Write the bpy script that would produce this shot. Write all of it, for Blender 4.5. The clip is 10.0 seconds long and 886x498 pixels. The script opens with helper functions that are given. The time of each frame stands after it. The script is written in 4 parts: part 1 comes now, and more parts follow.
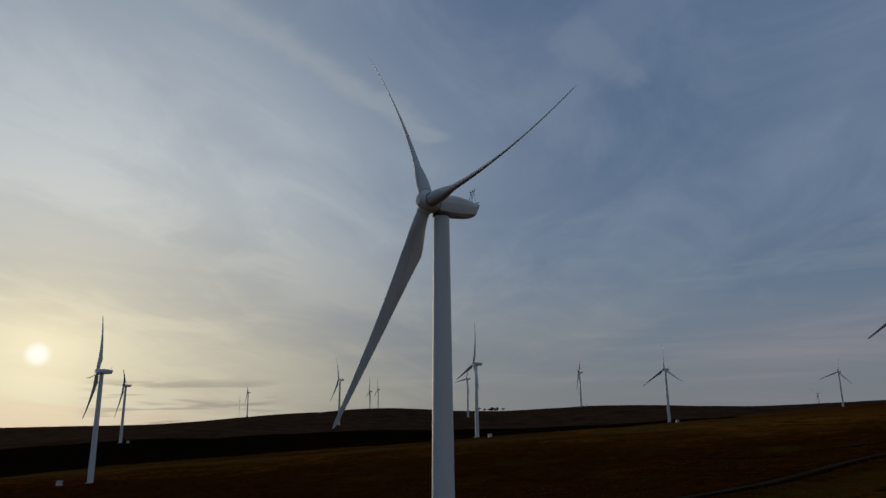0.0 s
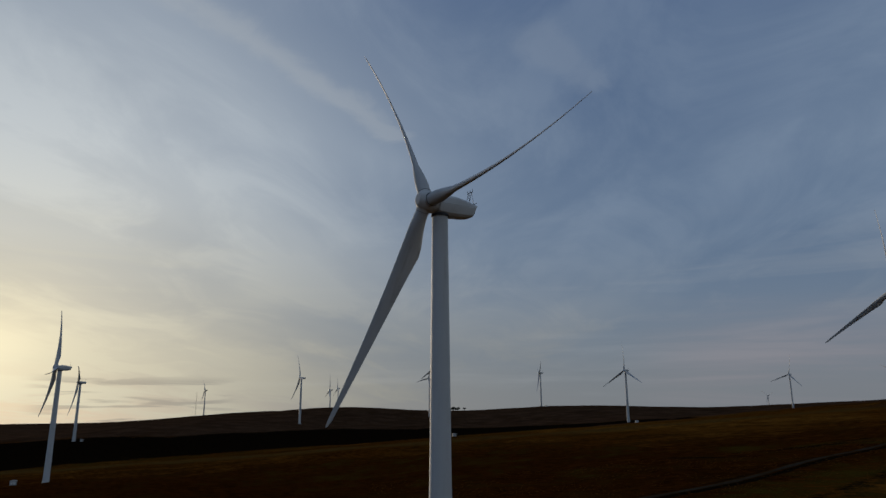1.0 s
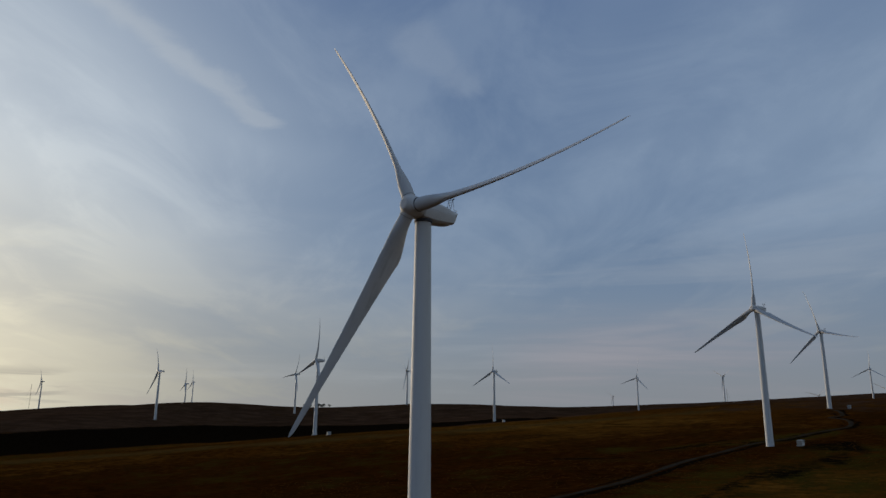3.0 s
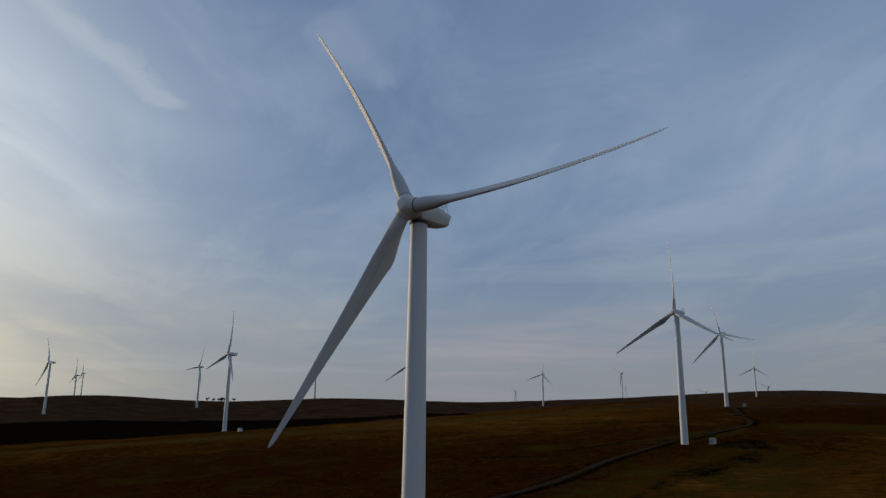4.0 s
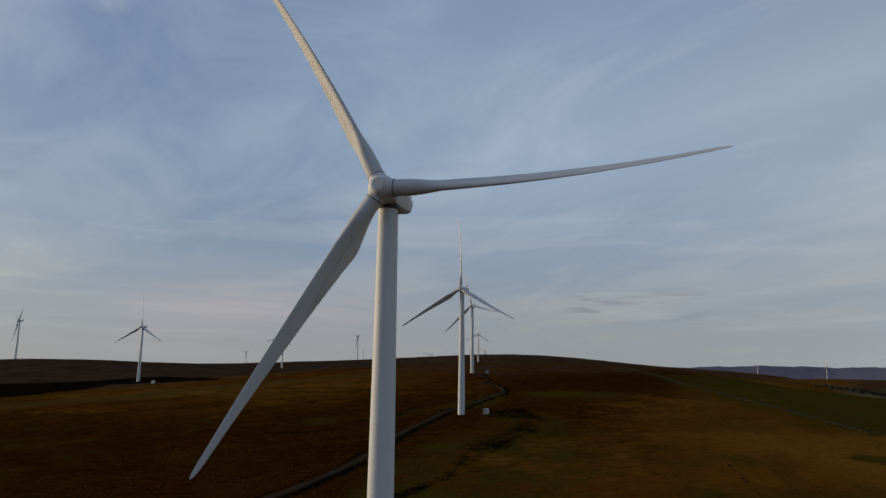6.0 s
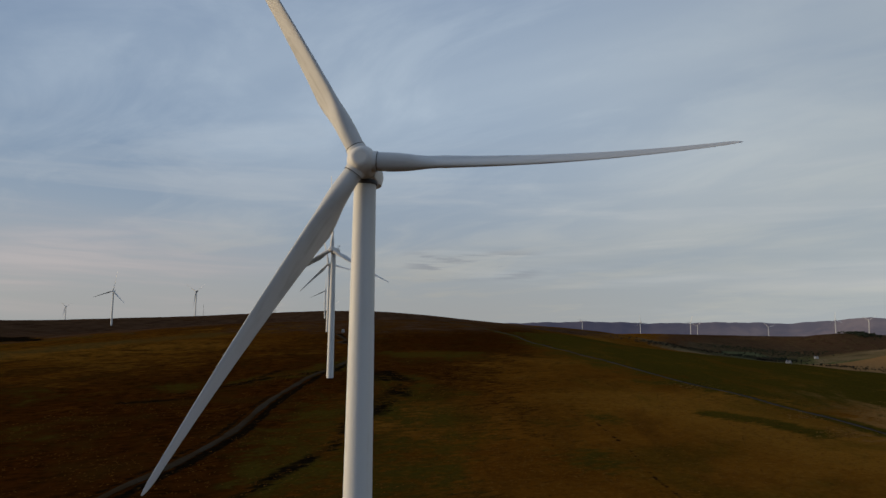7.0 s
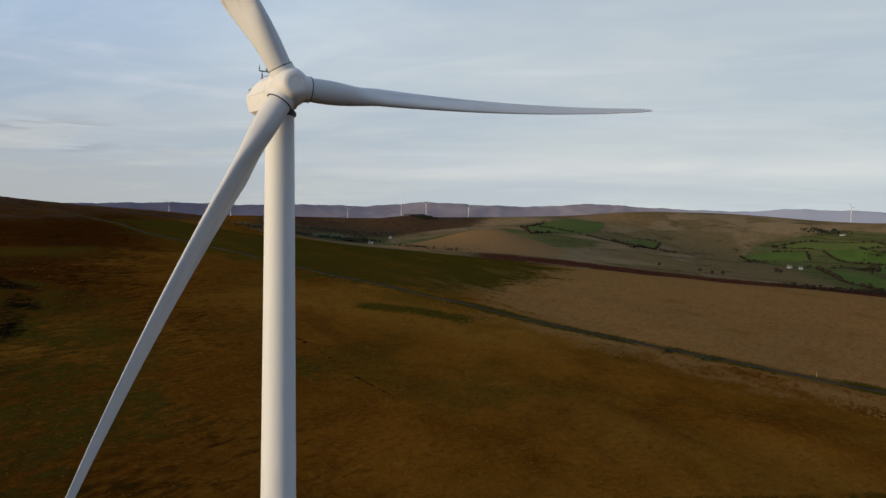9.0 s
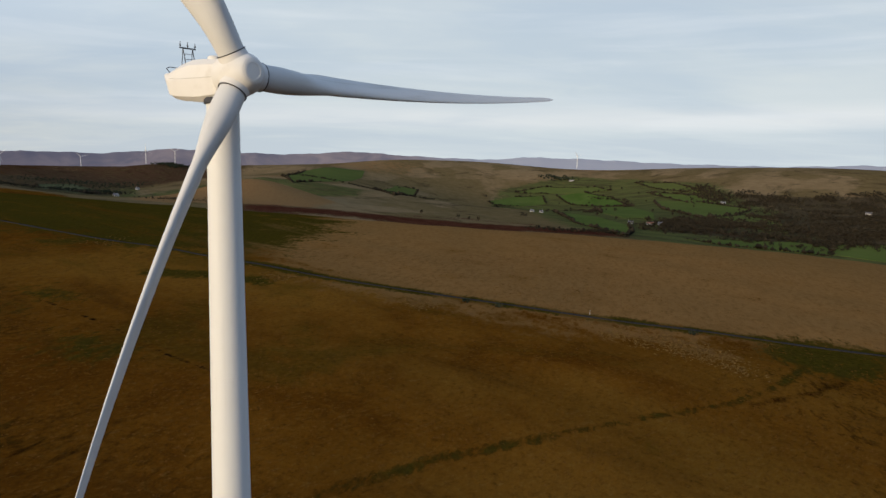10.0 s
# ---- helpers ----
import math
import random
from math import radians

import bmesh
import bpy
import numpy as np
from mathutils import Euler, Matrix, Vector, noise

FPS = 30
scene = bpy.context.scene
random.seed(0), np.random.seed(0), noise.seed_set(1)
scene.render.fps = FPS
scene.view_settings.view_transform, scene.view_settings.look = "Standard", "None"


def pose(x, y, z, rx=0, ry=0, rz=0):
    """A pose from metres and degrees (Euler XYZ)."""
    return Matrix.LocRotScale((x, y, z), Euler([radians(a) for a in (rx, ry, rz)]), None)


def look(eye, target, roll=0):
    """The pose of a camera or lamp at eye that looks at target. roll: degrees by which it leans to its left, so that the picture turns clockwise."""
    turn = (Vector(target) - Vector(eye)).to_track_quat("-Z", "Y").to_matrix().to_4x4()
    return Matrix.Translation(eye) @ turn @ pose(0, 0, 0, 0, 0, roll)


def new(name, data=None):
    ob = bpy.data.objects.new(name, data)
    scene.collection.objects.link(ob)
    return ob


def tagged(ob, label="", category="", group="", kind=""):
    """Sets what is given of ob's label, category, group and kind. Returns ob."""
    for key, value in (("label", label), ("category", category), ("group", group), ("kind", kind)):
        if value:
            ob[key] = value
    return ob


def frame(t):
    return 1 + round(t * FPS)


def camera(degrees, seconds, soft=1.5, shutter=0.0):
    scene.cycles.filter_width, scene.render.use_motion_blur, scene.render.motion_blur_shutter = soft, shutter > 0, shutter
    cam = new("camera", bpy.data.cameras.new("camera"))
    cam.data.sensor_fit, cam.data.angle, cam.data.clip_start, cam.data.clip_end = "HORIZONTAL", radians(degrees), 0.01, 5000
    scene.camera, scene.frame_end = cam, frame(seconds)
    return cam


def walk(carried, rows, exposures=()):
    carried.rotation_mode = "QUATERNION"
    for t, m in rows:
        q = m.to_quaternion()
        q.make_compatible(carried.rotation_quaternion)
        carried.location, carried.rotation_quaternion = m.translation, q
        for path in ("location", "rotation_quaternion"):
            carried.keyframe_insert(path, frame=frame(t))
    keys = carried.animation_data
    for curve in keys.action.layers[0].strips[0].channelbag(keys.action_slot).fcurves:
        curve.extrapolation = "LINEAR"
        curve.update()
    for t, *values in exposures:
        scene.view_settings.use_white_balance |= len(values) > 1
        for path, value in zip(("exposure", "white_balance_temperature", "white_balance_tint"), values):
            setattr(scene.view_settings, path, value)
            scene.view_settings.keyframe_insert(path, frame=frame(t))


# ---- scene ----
# ---- camera and its walk ----
cam = camera(65.13, 10.0, shutter=0.0)
walk(cam, [
    (0, look((0.23, -107.90, 36.75), (0.23, -10.79, 60.62), -0.44)),
    (0.5, look((-2.60, -108.18, 36.69), (-0.01, -11.14, 60.68), -0.35)),
    (1, look((-5.73, -108.27, 36.75), (-0.17, -11.29, 60.51), -0.17)),
    (1.5, look((-9.36, -108.02, 36.89), (-0.44, -11.26, 60.51), 0.01)),
    (2, look((-13.58, -107.32, 37.31), (-0.40, -11.05, 60.95), 0.14)),
    (2.5, look((-18.32, -105.96, 38.03), (0.45, -10.59, 61.55), 0.30)),
    (4, look((-35.53, -95.97, 41.08), (1.59, -5.92, 63.71), 0.69)),
    (4.5, look((-41.13, -90.02, 42.62), (3.54, -3.28, 64.55), 0.81)),
    (5, look((-46.72, -83.21, 44.37), (6.16, -0.95, 65.27), 1.04)),
    (5.5, look((-52.01, -75.65, 46.06), (9.07, 1.07, 65.63), 0.92)),
    (7, look((-62.34, -50.47, 51.98), (21.53, 2.77, 63.46), 0.62)),
    (7.5, look((-63.87, -41.29, 54.03), (26.51, 0.79, 61.83), 0.68)),
    (8, look((-64.86, -32.22, 56.07), (30.76, -3.20, 59.82), 0.79)),
    (8.5, look((-64.95, -22.97, 58.06), (33.99, -8.46, 57.51), 0.82)),
    (9, look((-63.98, -13.94, 59.85), (35.88, -15.67, 54.92), 0.90)),
    (9.5, look((-62.19, -5.13, 61.90), (35.69, -23.69, 53.17), 0.90)),
    (10, look((-59.90, 3.52, 63.96), (32.88, -31.82, 52.02), 0.83)),
], exposures=[
    (0, -0.47, 6150, 10), (2.5, -0.15, 6150, 10), (5.5, 0.24, 6450, 10), (7.2, 0.51, 6950, 10), (8.2, 0.67, 6900, 10), (10, 1.04, 6550, 10)
])

# ---- world, sun ----
SUN_AZ, SUN_EL = 120.2, 4.7  # degrees, anticlockwise from +x
sun_dir = Vector((math.cos(radians(SUN_AZ)) * math.cos(radians(SUN_EL)),
                  math.sin(radians(SUN_AZ)) * math.cos(radians(SUN_EL)), math.sin(radians(SUN_EL))))


class Nodes:
    """Short hand for building a node tree."""

    def __init__(self, tree):
        self.t = tree
        tree.nodes.clear()

    def put(self, kind, inputs=(), **props):
        n = self.t.nodes.new(kind)
        for k, v in props.items():
            setattr(n, k, v)
        for k, v in dict(inputs).items():
            if isinstance(v, bpy.types.NodeSocket):
                self.t.links.new(v, n.inputs[k])
            else:
                n.inputs[k].default_value = v
        return n

    def math(self, op, a, b=0.0, clamp=False):
        return self.put("ShaderNodeMath", {0: a, 1: b}, operation=op, use_clamp=clamp).outputs[0]

    def vec(self, op, a, b=(0, 0, 0)):
        n = self.put("ShaderNodeVectorMath", {0: a, 1: b}, operation=op)
        return n.outputs["Value"] if op in ("DOT_PRODUCT", "LENGTH") else n.outputs[0]

    def noise(self, co, scale, detail=4.0, rough=0.55, dist=0.0):
        return self.put("ShaderNodeTexNoise", {"Vector": co, "Scale": scale, "Detail": detail,
                                               "Roughness": rough, "Distortion": dist}).outputs[0]

    def ramp(self, x, lo, hi, a=0.0, b=1.0, smooth=True):
        n = self.put("ShaderNodeMapRange", {0: x, 1: lo, 2: hi, 3: a, 4: b},
                     interpolation_type="SMOOTHSTEP" if smooth else "LINEAR")
        return n.outputs[0]

    def mix(self, fac, a, b, how="MIX"):
        n = self.put("ShaderNodeMix", {0: fac, 6: a, 7: b}, data_type="RGBA", blend_type=how)
        return n.outputs[2]

    def mapping(self, co, loc=(0, 0, 0), rot=(0, 0, 0), scale=(1, 1, 1)):
        return self.put("ShaderNodeMapping", {"Vector": co, "Location": loc, "Rotation": rot, "Scale": scale}).outputs[0]


world = bpy.data.worlds.new("sky")
scene.world = world
world.use_nodes = True
w = Nodes(world.node_tree)
sky = w.put("ShaderNodeTexSky", sky_type="NISHITA", sun_disc=False, sun_elevation=radians(SUN_EL),
            sun_rotation=radians(90 - SUN_AZ), air_density=1.0, dust_density=1.2, ozone_density=1.5, altitude=300)
way = w.vec("NORMALIZE", w.put("ShaderNodeTexCoord").outputs["Generated"])
xyz = w.put("ShaderNodeSeparateXYZ", {0: way})
up = w.math("MAXIMUM", xyz.outputs[2], 0.0)
# high cloud sheet: the way projected on a plane overhead
inv = w.math("DIVIDE", 1.0, w.math("ADD", up, 0.12))
plane = w.put("ShaderNodeCombineXYZ", {0: w.math("MULTIPLY", xyz.outputs[0], inv), 1: w.math("MULTIPLY", xyz.outputs[1], inv), 2: 0.0}).outputs[0]
to_sun = w.math("MAXIMUM", w.vec("DOT_PRODUCT", way, tuple(sun_dir)), 0.0)
streaky = w.mapping(w.mapping(plane, rot=(0, 0, radians(-78))), scale=(0.62, 1.15, 1))
soft = w.noise(streaky, 0.62, 4, 0.5, 0.5)
wisp = w.noise(streaky, 1.7, 7, 0.6, 0.7)
sunward = w.ramp(w.math("ADD", to_sun, w.math("MULTIPLY", w.math("SUBTRACT", soft, 0.5), 0.24)), 0.62, 0.97)
away = w.ramp(w.vec("DOT_PRODUCT", way, (math.cos(radians(-40)), math.sin(radians(-40)), 0)), 0.25, 1.0)
cover = w.math("ADD", w.ramp(soft, 0.28, 0.76, 0.05, 0.46), w.math("MULTIPLY", w.ramp(wisp, 0.42, 0.70), w.ramp(away, 0.0, 1.0, 0.24, 0.10)))
cover = w.math("ADD", cover, w.math("ADD", w.math("MULTIPLY", sunward, 0.64), w.math("MULTIPLY", away, 0.58)), clamp=True)
# a lighter field of cloud north-east of the turbine
veil = w.ramp(w.vec("DOT_PRODUCT", way, (math.cos(radians(31)) * 0.98, math.sin(radians(31)) * 0.98, 0.21)), 0.85, 1.0)
cover = w.math("ADD", cover, w.math("MULTIPLY", w.math("MULTIPLY", veil, w.ramp(up, 0.30, 0.54, 1, 0)), 0.36), clamp=True)
low = w.ramp(up, 0.0, 0.30, 1.0, 0.0)
cover = w.math("MAXIMUM", cover, w.math("MULTIPLY", low, 0.75))
glow = w.math("ADD", w.math("MULTIPLY", w.math("POWER", to_sun, 20.0), 0.85), w.math("MULTIPLY", w.math("POWER", to_sun, 5.0), w.ramp(up, 0.08, 0.45, 0.24, 0.46)), clamp=True)
halo = w.math("POWER", to_sun, 330.0)
disc = w.math("POWER", w.ramp(to_sun, 0.99982, 1.0), 1.6)
grey = w.mix(low, (0.298, 0.374, 0.472, 1), (0.262, 0.268, 0.260, 1))
grey = w.mix(away, grey, (0.312, 0.348, 0.366, 1))
cloud = w.mix(glow, grey, w.mix(w.ramp(up, 0.05, 0.38), (0.98, 0.865, 0.60, 1), (0.88, 0.89, 0.84, 1)))
cloud = w.mix(halo, cloud, (1.32, 1.14, 0.74, 1))
scaled = w.mix(1.0, sky.outputs[0], (0.06, 0.06, 0.06, 1), "MULTIPLY")
deep = w.mix(w.ramp(up, 0.0, 0.9), (0.155, 0.235, 0.362, 1), (0.100, 0.168, 0.338, 1))
clear = w.mix(0.75, scaled, deep)
whole = w.mix(cover, clear, cloud)
# one long plume of cirrus, and two fainter ones


def plume(a, b, wide, strength):
    ax, ay = a
    dx, dy = b[0] - ax, b[1] - ay
    sq = dx * dx + dy * dy
    rel = w.vec("SUBTRACT", plane, (ax, ay, 0))
    t = w.math("DIVIDE", w.vec("DOT_PRODUCT", rel, (dx, dy, 0)), sq)
    t = w.math("MINIMUM", w.math("MAXIMUM", t, 0.0), 1.0)
    foot = w.put("ShaderNodeCombineXYZ", {0: w.math("MULTIPLY", t, dx), 1: w.math("MULTIPLY", t, dy), 2: 0.0}).outputs[0]
    d = w.vec("LENGTH", w.vec("SUBTRACT", rel, foot))
    d = w.math("ADD", d, w.math("MULTIPLY", w.math("SUBTRACT", fray, 0.5), wide * 2.2))
    return w.math("MULTIPLY", w.ramp(d, wide * 0.1, wide, 1, 0), strength)


fray = w.noise(plane, 5.5, 6, 0.6, 0.6)
cirrus = w.math("ADD", plume((-0.55, 1.10), (-0.03, 1.80), 0.065, 0.36), plume((0.30, 1.36), (0.44, 1.50), 0.08, 0.12), clamp=True)
cirrus = w.math("ADD", cirrus, plume((1.25, 3.1), (1.75, 1.7), 0.16, 0.09), clamp=True)
whole = w.mix(cirrus, whole, w.mix(glow, (0.42, 0.46, 0.50, 1), (0.80, 0.78, 0.70, 1)))
shelf = w.math("MULTIPLY", w.math("MULTIPLY", w.ramp(up, 0.045, 0.062), w.ramp(up, 0.068, 0.092, 1, 0)), w.ramp(away, 0.25, 0.9))
shelf = w.math("MULTIPLY", shelf, w.ramp(soft, 0.25, 0.55))
whole = w.mix(w.math("MULTIPLY", shelf, 0.3), whole, (0.46, 0.455, 0.45, 1))
# pale and grey bars of cloud low over the horizon
bars = w.noise(w.mapping(way, scale=(1.6, 1.6, 22)), 1.5, 5, 0.55, 0.4)
band = w.math("MULTIPLY", w.ramp(up, 0.01, 0.05), w.ramp(up, 0.16, 0.30, 1, 0))
pale = w.math("MULTIPLY", w.ramp(bars, 0.48, 0.74), band)
whole = w.mix(w.math("MULTIPLY", pale, 0.24), whole, w.mix(glow, (0.42, 0.44, 0.46, 1), (1.0, 0.9, 0.62, 1)))
# rosy haze low in the north-east
rosy = w.math("MULTIPLY", w.ramp(w.vec("DOT_PRODUCT", way, (math.cos(radians(58)), math.sin(radians(58)), 0.05)), 0.965, 1.0), w.math("MULTIPLY", w.ramp(up, 0.0, 0.035), w.ramp(up, 0.07, 0.19, 1, 0)))
whole = w.mix(w.math("MULTIPLY", rosy, w.ramp(bars, 0.35, 0.65, 0.08, 0.45)), whole, (0.375, 0.325, 0.335, 1))
# a few small dark cloudlets, in two groups low in the sky


def toward(az, el, lo, hi):
    d = (math.cos(radians(az)) * math.cos(radians(el)), math.sin(radians(az)) * math.cos(radians(el)), math.sin(radians(el)))
    return w.ramp(w.vec("DOT_PRODUCT", way, d), lo, hi)


dark = w.noise(w.mapping(way, loc=(3.3, 1.2, 0), scale=(5, 5, 70)), 1.4, 5, 0.55, 0.4)
place = w.math("ADD", w.math("MULTIPLY", toward(30.0, 5.1, 0.9935, 0.9985), w.math("MULTIPLY", w.ramp(up, 0.066, 0.078), w.ramp(up, 0.102, 0.120, 1, 0))), w.math("MULTIPLY", toward(110, 1.9, 0.990, 0.997), w.ramp(up, 0.045, 0.06, 1, 0)), clamp=True)
dark = w.math("MULTIPLY", w.ramp(dark, 0.50, 0.62), place)
whole = w.mix(w.math("MULTIPLY", dark, 0.5), whole, w.mix(glow, (0.13, 0.15, 0.19, 1), (0.42, 0.36, 0.28, 1)))
whole = w.mix(disc, whole, (1.46, 1.40, 1.16, 1))
back = w.put("ShaderNodeBackground", {0: whole, 1: 1.0})
w.put("ShaderNodeOutputWorld", {0: back.outputs[0]})

sun = new("sun", bpy.data.lights.new("sun", "SUN"))
sun.data.energy, sun.data.angle, sun.data.color = 2.3, radians(14), (1.0, 0.78, 0.53)
sun.matrix_world = look((0, 0, 0), -sun_dir)


# ---- materials ----
def material(name, rough=0.6, metal=0.0, gloss=0.5):
    m = bpy.data.materials.new(name)
    m.use_nodes = True
    n = Nodes(m.node_tree)
    b = n.put("ShaderNodeBsdfPrincipled", {"Roughness": rough, "Metallic": metal, "Specular IOR Level": gloss})
    n.put("ShaderNodeOutputMaterial", {0: b.outputs[0]})
    n.co = n.put("ShaderNodeTexCoord").outputs["Object"]
    n.bsdf = b
    return m, n


def colour(n, socket):
    n.t.links.new(socket, n.bsdf.inputs["Base Color"])


def bump(n, height, strength, distance):
    b = n.put("ShaderNodeBump", {"Strength": strength, "Distance": distance, "Height": height})
    n.t.links.new(b.outputs[0], n.bsdf.inputs["Normal"])


def paint_material(name, base, dirt, streak_scale, amount):
    m, n = material(name, 0.6, gloss=0.3)
    grime = n.noise(n.mapping(n.co, scale=streak_scale), 1.0, 6, 0.6, 0.4)
    blotch = n.noise(n.co, 0.35, 4, 0.6)
    fac = n.math("MULTIPLY", n.ramp(grime, 0.45, 0.8), n.ramp(blotch, 0.35, 0.7))
    colour(n, n.mix(n.math("MULTIPLY", fac, amount), base, dirt))
    n.t.links.new(n.ramp(grime, 0.3, 0.8, 0.52, 0.7), n.bsdf.inputs["Roughness"])
    return m


tower_paint = paint_material("tower_paint", (0.55, 0.565, 0.56, 1), (0.40, 0.39, 0.36, 1), (1.2, 1.2, 0.05), 0.55)
nacelle_paint = paint_material("nacelle_paint", (0.57, 0.57, 0.55, 1), (0.38, 0.34, 0.29, 1), (0.5, 0.5, 0.5), 0.5)
dark_metal = paint_material("dark_metal", (0.03, 0.03, 0.032, 1), (0.06, 0.05, 0.04, 1), (2, 2, 2), 0.6)
concrete = paint_material("concrete", (0.34, 0.33, 0.30, 1), (0.16, 0.15, 0.12, 1), (1, 1, 1), 0.9)
cabinet_paint = paint_material("cabinet_paint", (0.25, 0.25, 0.225, 1), (0.3, 0.3, 0.26, 1), (1, 1, 0.2), 0.7)

blade_paint, n = material("blade_paint", 0.62, gloss=0.25)
axes = n.put("ShaderNodeSeparateXYZ", {0: n.co})
smear = n.noise(n.mapping(n.co, scale=(1.3, 1.3, 0.09)), 1.0, 6, 0.62, 0.6)
spot = n.noise(n.co, 0.22, 3, 0.6)
inner = n.math("MULTIPLY", n.ramp(axes.outputs[2], 2.5, 7.0), n.ramp(axes.outputs[2], 14.0, 26.0, 1, 0.25))
dirt = n.math("MULTIPLY", n.math("MULTIPLY", n.ramp(smear, 0.40, 0.82), n.ramp(spot, 0.38, 0.62)), inner)
colour(n, n.mix(n.math("MULTIPLY", dirt, 0.5), (0.50, 0.51, 0.505, 1), (0.16, 0.145, 0.12, 1)))

moor, n = material("moor_grass", 1.0, gloss=0.0)
big = n.noise(n.co, 0.0065, 5, 0.6, 0.5)
mid = n.noise(n.co, 0.035, 6, 0.65, 0.4)
fine = n.noise(n.co, 0.55, 7, 0.72)
tuft = n.noise(n.mapping(n.mapping(n.co, rot=(0, 0, 0.6)), scale=(1, 2.2, 1)), 0.17, 6, 0.68, 0.4)
lay = n.noise(n.mapping(n.mapping(n.co, rot=(0, 0, 1.15)), scale=(0.55, 2.4, 1)), 0.5, 6, 0.7, 0.6)
ragged = n.math("MULTIPLY", n.math("ADD", n.math("SUBTRACT", mid, 0.5), n.math("MULTIPLY", n.math("SUBTRACT", tuft, 0.5), 0.9)), 1.3)


def cover(name, lo, hi):
    """How much of a kind of growth stands here, with a ragged edge."""
    amount = n.put("ShaderNodeAttribute", attribute_name=name).outputs["Fac"]
    return n.ramp(n.math("ADD", amount, n.math("MULTIPLY", ragged, n.ramp(amount, 0.0, 0.25))), lo, hi)


brown = n.mix(n.ramp(mid, 0.32, 0.68), (0.0782, 0.0268, 0.00298, 1), (0.133, 0.0507, 0.00597, 1))
brown = n.mix(n.ramp(big, 0.42, 0.66), brown, (0.154, 0.0667, 0.00958, 1))
brown = n.mix(n.math("MULTIPLY", n.ramp(tuft, 0.48, 0.76), 0.42), brown, (0.0461, 0.0173, 0.00298, 1))
straw = n.mix(n.math("MULTIPLY", n.ramp(fine, 0.50, 0.80), 0.7), brown, (0.174, 0.0871, 0.0173, 1))
straw = n.mix(n.math("MULTIPLY", n.ramp(fine, 0.48, 0.30), 0.6), straw, (0.0488, 0.0188, 0.00265, 1))
straw = n.mix(n.math("MULTIPLY", n.ramp(lay, 0.56, 0.74), 0.55), straw, (0.187, 0.101, 0.0282, 1))
straw = n.mix(n.math("MULTIPLY", n.ramp(lay, 0.46, 0.28), 0.5), straw, (0.0454, 0.0181, 0.00331, 1))
green = n.mix(n.ramp(fine, 0.3, 0.7), (0.0302, 0.023, 0.00269, 1), (0.0588, 0.041, 0.00554, 1))
green = n.mix(n.math("MULTIPLY", n.ramp(tuft, 0.45, 0.7), 0.5), green, (0.0504, 0.0295, 0.0063, 1))
streak = n.noise(n.mapping(n.mapping(n.co, rot=(0, 0, -0.5)), scale=(0.35, 1.6, 1)), 0.02, 6, 0.68, 0.6)
straw = n.mix(n.math("MULTIPLY", n.ramp(streak, 0.52, 0.70), 0.38), straw, (0.0336, 0.0144, 0.0036, 1))
olive = n.math("MULTIPLY", n.ramp(n.noise(n.co, 0.011, 5, 0.65, 0.8), 0.54, 0.68), 0.45)
base = n.mix(olive, straw, green)
# enclosed farmland across the valley: plots of differing growth
waver = n.put("ShaderNodeVectorMath", {0: n.put("ShaderNodeTexNoise", {"Vector": n.co, "Scale": 0.012, "Detail": 5.0}).outputs["Color"], "Scale": 130.0}, operation="SCALE").outputs[0]
plot = n.put("ShaderNodeTexVoronoi", {"Vector": n.mapping(n.mapping(n.vec("ADD", n.co, waver), rot=(0, 0, 0.5)), scale=(0.0045, 0.0085, 0.0)), "Scale": 1.0, "Smoothness": 0.6}, voronoi_dimensions="2D", feature="SMOOTH_F1")
tint = n.put("ShaderNodeSeparateColor", {0: plot.outputs["Color"]}).outputs[0]
tint = n.math("ADD", n.math("MULTIPLY", tint, 0.55), n.math("MULTIPLY", big, 0.45))
farm = n.mix(n.ramp(tint, 0.36, 0.72), n.mix(n.ramp(mid, 0.3, 0.7), (0.108, 0.076, 0.031, 1), (0.142, 0.098, 0.043, 1)), n.mix(n.ramp(mid, 0.3, 0.7), (0.170, 0.115, 0.055, 1), (0.215, 0.145, 0.074, 1)))
farm = n.mix(n.math("MULTIPLY", n.ramp(n.noise(n.co, 0.0055, 8, 0.72, 0.6), 0.52, 0.64), 0.7), farm, (0.0528, 0.0384, 0.0176, 1))
base = n.mix(cover("farm", 0.35, 0.75), base, farm)
# dark red-brown moor, its dimness against the light put into the colour
dim_moor_tone = n.mix(n.ramp(tuft, 0.40, 0.64), (0.0352, 0.00894, 0.00137, 1), (0.00904, 0.00245, 0.000432, 1))
dim_moor_tone = n.mix(n.math("MULTIPLY", n.ramp(mid, 0.48, 0.66), 0.7), dim_moor_tone, (0.0254, 0.0123, 0.00209, 1))
dim_moor_tone = n.mix(n.math("MULTIPLY", n.ramp(fine, 0.52, 0.74), 0.55), dim_moor_tone, (0.0449, 0.0158, 0.00342, 1))
dim_moor_tone = n.mix(n.math("MULTIPLY", n.ramp(lay, 0.46, 0.30), 0.6), dim_moor_tone, (0.00537, 0.00178, 0.00036, 1))
base = n.mix(cover("meadow", 0.35, 0.75), base, n.mix(n.ramp(streak, 0.40, 0.62), (0.084, 0.088, 0.027, 1), (0.054, 0.051, 0.020, 1)))
base = n.mix(cover("pale", 0.35, 0.8), base, n.mix(n.ramp(tuft, 0.4, 0.7), (0.217, 0.111, 0.0351, 1), (0.161, 0.0792, 0.0231, 1)))
base = n.mix(n.math("MULTIPLY", cover("dim_moor", 0.2, 0.8), 0.9), base, dim_moor_tone)
